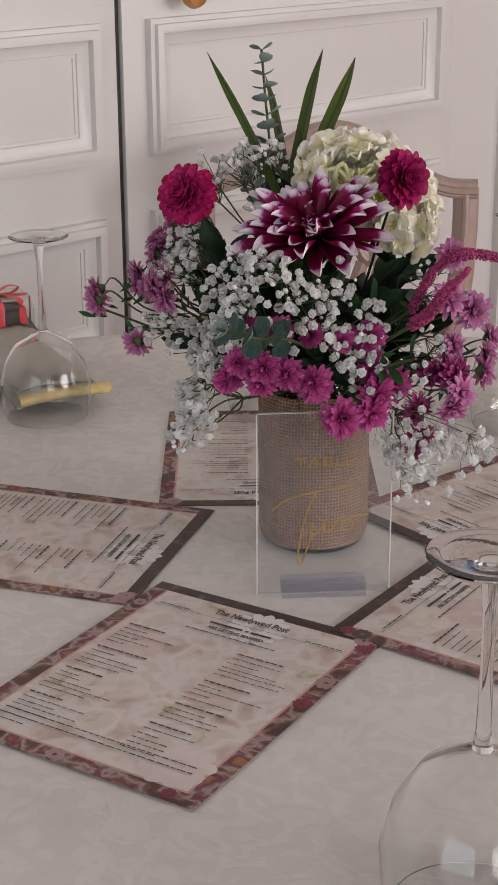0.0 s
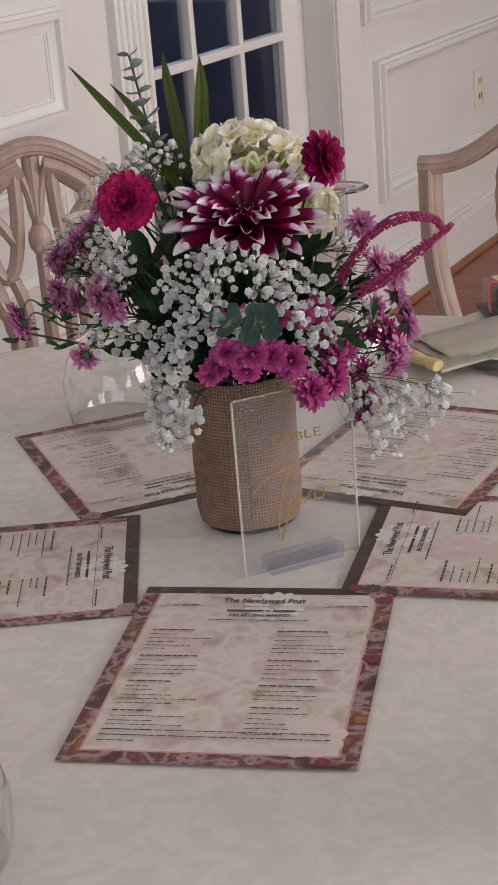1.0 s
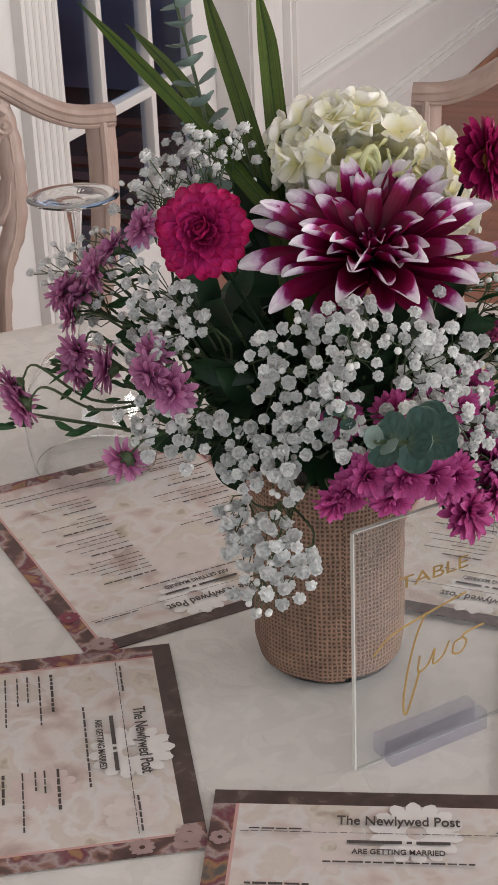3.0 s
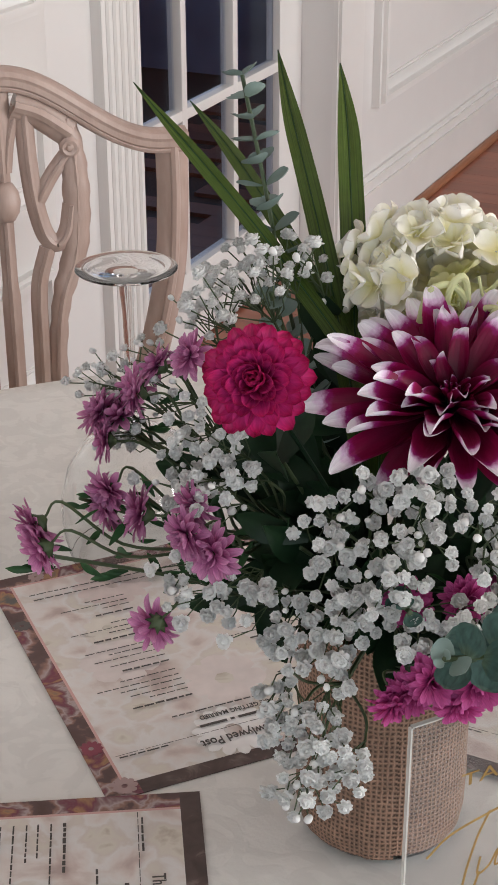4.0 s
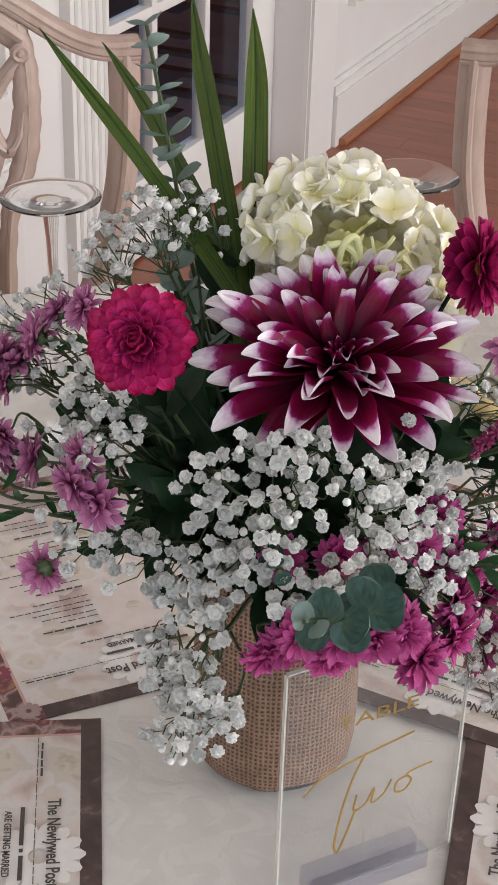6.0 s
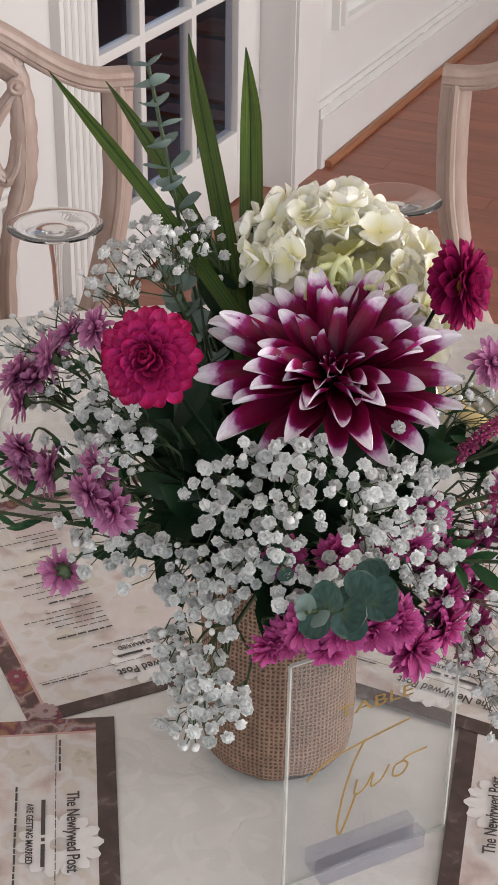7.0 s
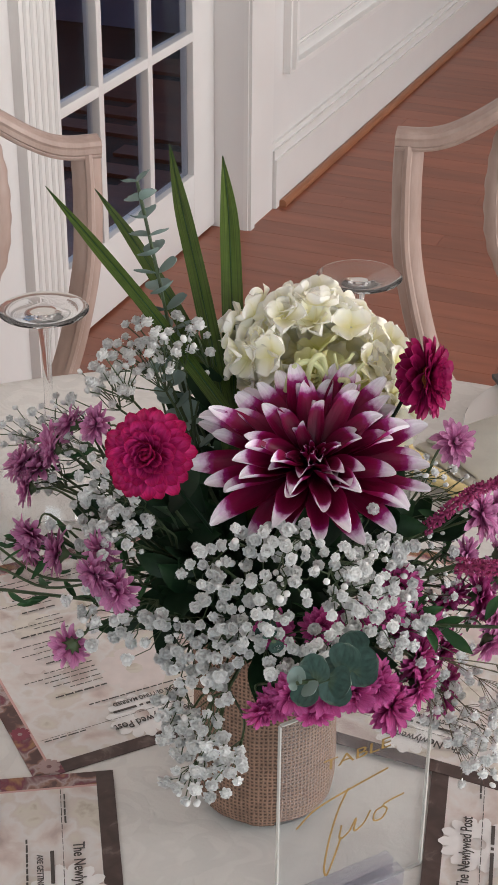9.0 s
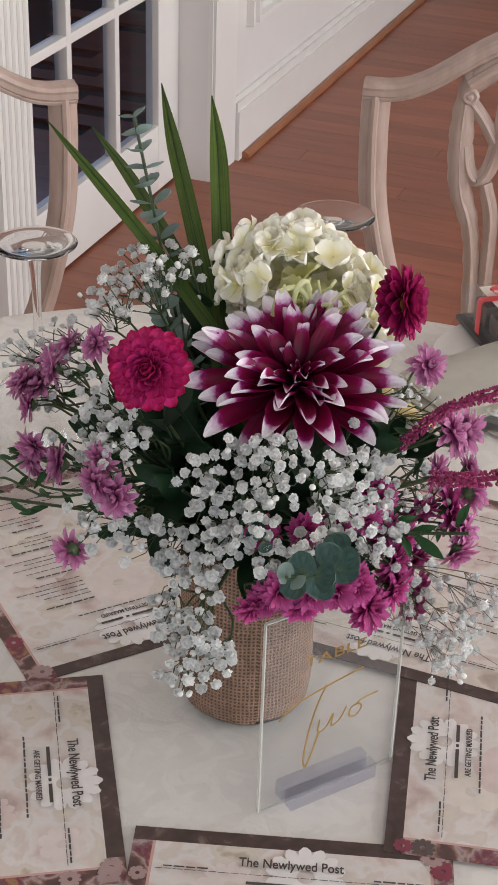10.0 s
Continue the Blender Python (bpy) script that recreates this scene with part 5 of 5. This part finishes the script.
aster_spray([(0.039, -0.100, 0.914), (0.027, -0.123, 0.947), (0.047, -0.064, 0.948), (0.054, -0.070, 0.929), (0.055, -0.080, 0.915), (0.040, -0.058, 0.972), (0.056, -0.045, 0.931)], True, 25, "spray of bright magenta asters beside the jar", 1.05, (0.2, -0.3, 0.1))
aster_spray([(0.073, -0.023, 0.878), (0.073, -0.031, 0.871), (0.071, -0.026, 0.905), (0.074, -0.004, 0.932), (0.093, -0.002, 0.930)], True, 26, "low spray of magenta asters", 1.1, (0.4, -0.2, -0.2))
aster_spray([(0.107, 0.030, 0.944), (0.109, 0.019, 0.933), (0.103, -0.012, 0.922), (0.101, -0.022, 0.910), (0.083, 0.014, 0.952), (0.096, 0.063, 0.949)], False, 27, "outer spray of purple pink asters", 1.05, (0.5, 0, -0.1))
aster_spray([(0.071, 0.032, 1.025), (0.088, -0.010, 0.998), (0.100, 0.012, 0.986)], False, 28, "small spray of pink asters", 1.15, (0.5, -0.5, 0.3))

aster_spray([(-0.030, -0.128, 0.984), (-0.004, -0.126, 0.988), (0.016, -0.112, 0.984), (0.034, -0.092, 0.976)], True, 29, "magenta asters half hidden among white florets", 0.8, (0, -0.5, 0))


# baby's breath
def gyp_mesh(seed, R=0.0043):
    """A round double floret: a full dome of short ruffled petals round a small eye."""
    rnd = random.Random(seed)
    bm = bmesh.new()
    uv = bm.loops.layers.uv.new()
    n = 34
    for k in range(n):
        t = (k + 0.5) / n
        tilt = -38 + 118 * t ** 0.85
        petal(bm, L=R * rnd.uniform(0.86, 1.06) * (1.0 - 0.22 * t), W=R * rnd.uniform(0.55, 0.8), cup=rnd.uniform(0.1, 0.9), curl=rnd.uniform(0.1, 0.6), tip=0.0, base=0.55, nl=3, nw=3, m=pose(0, 0, 0, 0, 0, k * 137.5) @ pose(0, 0.0002, 0, tilt + rnd.uniform(-9, 9), rnd.uniform(-14, 14)), uv=uv, wave=0.1, seed=k)
    k0 = len(bm.faces)
    lathe(bm, [(0, -0.62 * R), (0.42 * R, -0.45 * R), (0.62 * R, 0), (0.45 * R, 0.42 * R), (0, 0.58 * R)], 8)
    bm.faces.ensure_lookup_table()
    for f in bm.faces[k0:]:
        f.smooth = True
        for lp in f.loops:
            lp[uv].uv = (0.5, 0.45)
    return mesh_of("floret", bm, M["gyp"], angle=180)


def bud_mesh():
    bm = bmesh.new()
    uv = bm.loops.layers.uv.new()
    lathe(bm, [(0, -0.0028), (0.0014, -0.002), (0.0019, 0), (0.0015, 0.0014), (0, 0.0022)], 7)
    for f in bm.faces:
        for lp in f.loops:
            lp[uv].uv = (0.5, 0.5)
    return mesh_of("bud", bm, M["gyp"], angle=180)


GYP = [gyp_mesh(s) for s in range(5)]
BUD = bud_mesh()


def breath_spray(ctrl, count, seed, label, size=1.0, jitter=0.009, buds=0.15, out=(0, -0.5, 0.2), hub=None, thin=1.0, material="stem"):
    """Tiny white florets on a net of hair-thin stalks; ctrl: a few places that the spray fills."""
    rnd = random.Random(seed)
    s = thing("babys_breath", label, "flower", "baby's breath sprays")
    pts = [Vector(c) for c in ctrl]
    mean = sum(pts, Vector()) / len(pts)
    hub = Vector(hub) if hub else JAR_MOUTH.lerp(mean, 0.6)
    stem_to(s, hub, 0.0014, material, seed=seed)
    net = bmesh.new()
    cen = Vector((-0.045, 0.02, 0.95))
    nodes = []
    for c in pts:
        d = (c - cen).normalized()
        nd = c - d * 0.022
        nodes.append(nd)
        tube(net, bez(hub, hub.lerp(nd, 0.5) + Vector((rnd.uniform(-1, 1), rnd.uniform(-1, 1), rnd.uniform(-1, 1))) * 0.006, nd, n=4), 0.0008 * thin, 5)
    placed = []
    tries = 0
    while len(placed) < count and tries < count * 30:
        tries += 1
        i = rnd.randrange(len(pts))
        near = sorted(range(len(pts)), key=lambda k: (pts[k] - pts[i]).length)[1:4]
        j = rnd.choice(near) if near else i
        p = pts[i].lerp(pts[j], rnd.uniform(0, 0.55)) + Vector((rnd.gauss(0, 1), rnd.gauss(0, 1), rnd.gauss(0, 1))) * jitter * 0.68
        if any((p - q).length < 0.0078 * size for q in placed):
            continue
        placed.append(p)
        d = ((p - cen).normalized() + Vector(out) + Vector((rnd.uniform(-0.6, 0.6), rnd.uniform(-0.6, 0.6), rnd.uniform(-0.4, 0.6)))).normalized()
        bud = rnd.random() < buds
        m = Matrix.Translation(p) @ frame_to(d, (rnd.random(), rnd.random(), 0.2)) @ Matrix.Scale(size * rnd.uniform(0.72, 1.18), 4)
        part("bud" if bud else "floret", BUD if bud else GYP[rnd.randrange(5)], None, s, m=m)
        nd = nodes[i]
        tube(net, [nd, nd.lerp(p, 0.55) + Vector((rnd.uniform(-1, 1), rnd.uniform(-1, 1), rnd.uniform(-1, 1))) * 0.004, p - d * 0.001], 0.00038 * thin, 4, cap=False)
    part("stalk_net", net, M[material], s)
    return s


FRONT_A = [(-0.047, -0.110, 1.032), (-0.072, -0.116, 0.999), (-0.029, -0.146, 1.006), (-0.013, -0.118, 1.042), (-0.021, -0.147, 1.030), (-0.052, -0.135, 0.985), (-0.073, -0.117, 1.019), (-0.045, -0.125, 1.010)]
FRONT_B = [(0.042, -0.091, 0.960), (0.041, -0.045, 0.991), (0.009, -0.146, 1.018), (0.025, -0.098, 1.008), (0.007, -0.134, 1.037), (0.022, -0.085, 1.020), (0.051, -0.057, 0.955), (0.020, -0.120, 0.995)]
HANG_A = [(-0.091, -0.114, 0.945), (-0.051, -0.136, 0.985), (-0.069, -0.126, 0.962), (-0.081, -0.116, 0.970), (-0.071, -0.127, 0.951), (-0.063, -0.144, 0.948), (-0.096, -0.112, 0.968)]
HANG_B = [(-0.071, -0.160, 0.905), (-0.069, -0.149, 0.931), (-0.047, -0.164, 0.911), (-0.094, -0.126, 0.923), (-0.061, -0.160, 0.924), (-0.078, -0.167, 0.892), (-0.085, -0.140, 0.910)]
BBL = "cloud of tiny white baby's breath on hair-thin stalks"
breath_spray(FRONT_A, 112, 31, BBL)
breath_spray(FRONT_B, 108, 32, BBL)
breath_spray([(-0.022, -0.150, 0.986), (0.000, -0.150, 0.990), (0.014, -0.140, 0.980), (-0.034, -0.148, 0.974), (-0.012, -0.148, 0.978)], 34, 30, BBL)
breath_spray(HANG_A, 66, 33, BBL, 1.0, 0.0065, 0.1)
breath_spray(HANG_B, 84, 34, "drooping cluster of white baby's breath over the jar", 1.05, 0.0055, 0.08, (0, -0.6, 0))
breath_spray([(-0.157, -0.065, 1.004), (-0.113, -0.089, 1.026), (-0.146, -0.052, 1.036), (-0.127, -0.092, 1.011), (-0.125, -0.082, 1.036), (-0.133, -0.077, 1.019), (-0.146, -0.048, 0.998)], 62, 35, BBL)
breath_spray([(-0.139, -0.109, 0.964), (-0.110, -0.113, 0.956), (-0.113, -0.111, 0.979), (-0.126, -0.112, 0.962), (-0.150, -0.095, 0.972)], 26, 36, BBL)
breath_spray([(-0.197, 0.031, 1.015), (-0.221, 0.042, 1.012), (-0.183, 0.028, 1.039), (-0.168, -0.005, 1.033), (-0.211, 0.045, 1.011), (-0.197, 0.000, 0.999)], 75, 37, "loose outer spray of white baby's breath buds", 0.9, 0.009, 0.35)
breath_spray([(-0.119, -0.010, 1.090), (-0.092, 0.020, 1.095), (-0.140, -0.020, 1.085), (-0.153, -0.005, 1.070), (-0.108, 0.010, 1.100), (-0.125, 0.030, 1.095), (-0.135, 0.045, 1.075)], 95, 38, BBL, 1.0, 0.010, 0.2, (-0.2, -0.2, 0.5))
breath_spray([(0.051, 0.010, 1.020), (0.078, 0.036, 0.951), (0.072, 0.023, 0.997), (0.058, 0.007, 0.979), (0.061, -0.017, 0.957), (0.084, 0.056, 0.975), (0.108, 0.010, 0.987)], 56, 39, "spray of small white baby's breath buds", 0.8, 0.010, 0.45, (0.4, -0.1, 0.3))
breath_spray([(0.070, -0.021, 0.942), (0.045, -0.092, 0.940), (0.091, -0.031, 0.906), (0.029, -0.111, 0.985), (0.066, -0.044, 0.923), (0.043, -0.087, 0.968), (0.080, 0.012, 0.956)], 44, 40, BBL, 1.0, 0.009, 0.12, (0.3, -0.5, 0))
breath_spray([(0.116, -0.084, 0.870), (0.061, -0.058, 0.887), (0.150, -0.060, 0.896), (0.113, -0.057, 0.893), (0.083, -0.037, 0.894), (0.092, -0.093, 0.880), (0.102, -0.088, 0.892), (0.125, -0.047, 0.899), (0.095, -0.085, 0.862), (0.075, -0.060, 0.880)], 104, 41, "wispy trailing baby's breath on branching brown twigs", 1.05, 0.012, 0.08, (0.2, -0.2, 0), (0.055, -0.035, 0.905), 0.55, "twig")


# strap leaves, cut at a slant
def strap_leaf(via, tip, width, twist, seed):
    """From the jar's mouth through via, leaning back to the tip."""
    s = thing("strap_leaf", "long dark green strap leaf rising from bouquet", "leaf", "strap leaves")
    via, tip = Vector(via), Vector(tip)
    base = JAR_MOUTH + Vector((0, 0, -0.01))
    pts = bez(base, base.lerp(via, 0.55) + Vector((0, -0.006, 0)), via, via.lerp(tip, 0.34) + Vector((0, 0, 0.010)), via.lerp(tip, 0.68) + Vector((0, 0, 0.008)), tip, n=7)
    bm = bmesh.new()
    uv = bm.loops.layers.uv.new()
    rows, rib = [], []
    lean = 1 if seed % 2 else -1
    n = len(pts) - 1
    face = Vector((math.sin(radians(twist)), -math.cos(radians(twist)), 0.25)).normalized()
    for i, p in enumerate(pts):
        t = i / n
        d = (pts[min(i + 1, n)] - pts[max(i - 1, 0)]).normalized()
        side = d.cross(face).normalized()
        up = side.cross(d)
        e = max(0.0, (t - 0.80) / 0.20)
        w = width * (0.7 + 0.35 * math.sin(math.pi * min(1, t * 0.8 + 0.1))) * (1 - 0.93 * e ** 1.6)
        row = []
        for j in range(7):
            u = j / 3 - 1
            # the tip leans to one edge; the blade is a shallow gutter with raised ribs
            row.append(bm.verts.new(p + side * (u * w * 0.5 + lean * 0.22 * width * e ** 1.6) + up * (-0.16 * w * (1 - abs(u)) + (0.03 * w if j in (2, 4) else 0.0))))
        rows.append(row)
        rib.append(p + side * lean * 0.22 * width * e ** 1.6 + up * (-0.16 * w + 0.0002))
    for i in range(n):
        for j in range(6):
            f = bm.faces.new((rows[i][j], rows[i][j + 1], rows[i + 1][j + 1], rows[i + 1][j]))
            for lp, (a, b) in zip(f.loops, ((j, i), (j + 1, i), (j + 1, i + 1), (j, i + 1))):
                lp[uv].uv = (a / 6, b / n)
    mid = bmesh.new()
    tube(mid, rib, [0.0007 * (1 - 0.6 * k / n) for k in range(n + 1)], 6)
    part("midrib", mid, M["leaf_mid"], s, angle=180)
    part("blade", bm, M["blade"], s, angle=180)


strap_leaf((-0.058, -0.012, 1.036), (-0.196, 0.068, 1.172), 0.0098, -20, 1)
strap_leaf((-0.061, -0.006, 1.038), (-0.177, 0.144, 1.147), 0.0100, -5, 2)
strap_leaf((-0.070, -0.004, 1.042), (-0.133, 0.169, 1.170), 0.0118, 8, 3)
strap_leaf((-0.066, 0.000, 1.040), (-0.0905, 0.165, 1.165), 0.0138, 12, 4)


def round_leaf(seed, R):
    bm = bmesh.new()
    uv = bm.loops.layers.uv.new()
    petal(bm, L=R * 1.75, W=R * 2.0, cup=0.22, curl=0.12, tip=0.0, base=0.3, nl=6, nw=6, uv=uv, wave=0.03, seed=seed, peak=0.5)
    return bm


EUC = [mesh_of("leaf", round_leaf(v, 0.0092), M["euc"], angle=180) for v in range(3)]
EUC_G = [mesh_of("leaf", round_leaf(v, 0.0085), M["euc_grey"], angle=180) for v in range(3)]


def eucalyptus(pts, meshes, seed, label, step, s0, s1, opening, material="stem"):
    rnd = random.Random(seed)
    e = thing("eucalyptus_sprig", label, "greenery", "eucalyptus sprigs")
    line = bez(*pts, n=10)
    bm = bmesh.new()
    tube(bm, line, 0.0012, 5)
    part("stem", bm, M[material], e)
    n = len(line)
    k, a = 4, 0
    while k < n:
        t = k / (n - 1)
        d = (line[min(k + 1, n - 1)] - line[k - 1]).normalized()
        F = Matrix.Translation(line[k]) @ frame_to(d, (0, 1, 0.1))
        for q in (0, 180):
            m = F @ pose(0, 0, 0, 0, 0, a + q + rnd.uniform(-12, 12)) @ pose(0, 0.001, 0, opening + rnd.uniform(-12, 12), rnd.uniform(-15, 15)) @ Matrix.Scale(s0 + (s1 - s0) * t, 4)
            part("leaf", meshes[rnd.randrange(3)], None, e, m=m)
        a += 80
        k += step


eucalyptus([(-0.085, 0.05, 0.96), (-0.108, 0.045, 1.06), (-0.122, 0.052, 1.125), (-0.136, 0.066, 1.180)], EUC_G, 51, "upright grey-green eucalyptus sprig", 2, 1.5, 0.75, 14)
eucalyptus([(-0.075, 0.03, 0.96), (-0.100, 0.015, 1.04), (-0.112, 0.0, 1.085)], EUC_G, 52, "dark grey-green eucalyptus tucked among white florets", 3, 1.2, 0.7, 20)


def round_leaf_sprig(pts, label):
    """A sprig that ends in a fan of overlapping round leaves, small and pale at the tip."""
    rnd = random.Random(53)
    e = thing("eucalyptus_sprig", label, "greenery", "eucalyptus sprigs")
    line = bez(*pts, n=10)
    bm = bmesh.new()
    tube(bm, line, 0.0012, 6)
    part("stem", bm, M["stem"], e)
    n = len(line) - 1
    a = 20
    for k, (t, size) in enumerate(((0.56, 1.0), (0.65, 1.05), (0.74, 1.08), (0.83, 1.05), (0.91, 0.98), (0.97, 0.62), (1.0, 0.28))):
        i = int(t * n)
        d = (line[min(i + 1, n)] - line[i - 1]).normalized()
        F = Matrix.Translation(line[i]) @ frame_to(d * 0.55 + Vector((-0.1, -0.62, 0.52)), (0, 0, 1))
        for q in (0, 180):
            m = F @ pose(0, 0, 0, 0, 0, a + q + rnd.uniform(-14, 14)) @ pose(0, 0.0008, 0, 6 + 4 * k + rnd.uniform(-9, 9), rnd.uniform(-16, 16)) @ Matrix.Scale(size, 4)
            part("leaf", (EUC_TIP if k > 4 else EUC)[rnd.randrange(3)], None, e, m=m)
        a += 82


EUC_TIP = [mesh_of("leaf", round_leaf(v, 0.0095), M["euc_grey"], angle=180) for v in range(3)]
round_leaf_sprig([(-0.01, -0.05, 0.945), (0.010, -0.110, 0.972), (0.020, -0.152, 0.990), (0.009, -0.184, 0.998), (-0.012, -0.206, 1.008)], "round blue-green eucalyptus leaves fanned over each other")
eucalyptus([(-0.055, -0.060, 0.955), (-0.040, -0.120, 0.985), (-0.028, -0.160, 1.000)], EUC, 54, "round blue-green eucalyptus among white florets", 5, 0.6, 0.5, 45)

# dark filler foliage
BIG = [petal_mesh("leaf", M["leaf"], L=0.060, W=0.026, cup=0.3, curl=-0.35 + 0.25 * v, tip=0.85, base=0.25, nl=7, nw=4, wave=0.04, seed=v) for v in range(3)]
STAR = [petal_mesh("leaf", M["leaf_mid"], L=0.042, W=0.013, cup=0.35, curl=-0.3 + 0.2 * v, tip=0.95, base=0.2, nl=7, nw=4, wave=0.04, seed=v) for v in range(3)]


def greenery(tip, count, seed, meshes, label, size=1.0, spread=0.03, out=(0, 0, 0)):
    rnd = random.Random(seed)
    g = thing("leafy_stem", label, "greenery", "leafy stems")
    tip = Vector(tip)
    stem_to(g, tip, 0.0011, seed=seed)
    for k in range(count):
        t = rnd.uniform(0.25, 1.0)
        p = JAR_MOUTH.lerp(tip, t) + Vector((rnd.uniform(-1, 1), rnd.uniform(-1, 1), rnd.uniform(-1, 1))) * spread * 0.35
        d = ((tip - JAR_MOUTH).normalized() * 0.7 + Vector((rnd.uniform(-1, 1), rnd.uniform(-1, 1), rnd.uniform(-0.6, 0.8))) + Vector(out)).normalized()
        up = Vector((rnd.uniform(-0.6, 0.6), -1 + rnd.uniform(-0.5, 0.5), rnd.uniform(0, 1)))
        x = d.cross(up).normalized()
        z = x.cross(d)
        m = Matrix.Translation(p) @ Matrix(((x.x, d.x, z.x, 0), (x.y, d.y, z.y, 0), (x.z, d.z, z.z, 0), (0, 0, 0, 1))) @ Matrix.Scale(size * rnd.uniform(0.7, 1.15), 4)
        part("leaf", meshes[rnd.randrange(3)], None, g, m=m)


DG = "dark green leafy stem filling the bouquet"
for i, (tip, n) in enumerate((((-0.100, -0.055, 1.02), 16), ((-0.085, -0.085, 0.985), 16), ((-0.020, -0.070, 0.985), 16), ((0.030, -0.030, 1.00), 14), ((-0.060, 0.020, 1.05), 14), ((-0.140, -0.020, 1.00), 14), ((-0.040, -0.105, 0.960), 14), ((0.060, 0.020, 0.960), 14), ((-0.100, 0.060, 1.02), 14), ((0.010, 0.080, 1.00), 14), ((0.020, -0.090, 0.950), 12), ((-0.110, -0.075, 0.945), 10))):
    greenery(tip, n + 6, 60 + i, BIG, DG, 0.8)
greenery((0.100, -0.093, 0.972), 12, 81, STAR, "pointed mid-green leaves at the bouquet's edge", 0.68, 0.014, (0.3, -0.5, 0))
greenery((-0.225, -0.075, 0.965), 26, 82, STAR, "thin leafy twig reaching out of bouquet", 0.36, 0.022, (-0.6, 0, -0.2))
greenery((-0.205, -0.050, 0.985), 22, 83, STAR, "thin leafy twig reaching out of bouquet", 0.30, 0.02, (-0.6, 0, 0.1))


def amaranth(pts, seed):
    rnd = random.Random(seed)
    a = thing("amaranth_spike", "curved dusky pink amaranth flower spike", "flower", "amaranth spikes")
    line = bez(*pts, n=16)
    stem_to(a, line[0], 0.0016, seed=seed)
    bm = bmesh.new()
    tube(bm, line, 0.0018, 6)
    n = len(line)
    for i in range(n * 11):
        t = rnd.random()
        k = min(n - 2, int(t * (n - 1)))
        p = line[k].lerp(line[k + 1], rnd.random())
        d = (line[k + 1] - line[k]).normalized()
        o = d.orthogonal()
        o.rotate(Matrix.Rotation(rnd.uniform(0, 6.283), 3, d))
        r = 0.0031 * (1 - 0.45 * t ** 3)
        lathe(bm, [(0, -0.0013), (0.0010, -0.0005), (0.0009, 0.0007), (0, 0.0016)], 5, Matrix.Translation(p + o * r) @ frame_to(o, d))
    part("spike", bm, M["amaranth"], a, angle=180)


amaranth([(0.055, -0.010, 0.985), (0.085, -0.030, 1.028), (0.114, -0.040, 1.046), (0.138, -0.010, 1.038), (0.146, 0.010, 1.024)], 91)
amaranth([(0.075, -0.050, 0.985), (0.102, -0.079, 1.004), (0.135, -0.118, 1.036), (0.165, -0.148, 1.064)], 92)

# ---- floor boards ----
def floor_boards():
    """Long narrow boards side by side, each its own piece; they run across the room."""
    rnd = random.Random(77)
    w = 0.083
    meshes = []
    for L in (1.1, 1.5, 1.9):
        bm = bmesh.new()
        box(bm, 0.0004, w - 0.0004, 0, L - 0.001, -0.0118, 0.0)
        meshes.append((L, mesh_of("board", bm, M["floor"], smooth=False)))
    rest = bmesh.new()
    made = 0
    s = ROOM_S0
    while s < ROOM_S1 - w:
        n = FACE - 0.16 - rnd.uniform(0, 1.0)
        while n < ROOM_N1:
            L, me = meshes[rnd.randrange(3)]
            if 1.6 < s < 7.5 and n < 2.0 and made < 300:
                part("board", me, None, FLOOR, m=Matrix.Translation((s, n, 0)))
                made += 1
            else:
                box(rest, s + 0.0004, s + w - 0.0004, n, min(n + L - 0.001, ROOM_N1 + 0.1), -0.0118, 0.0)
            n += L
        s += w
    tagged(part("boards_beyond", rest, M["floor"], FLOOR, smooth=False), kind="stuff")


floor_boards()
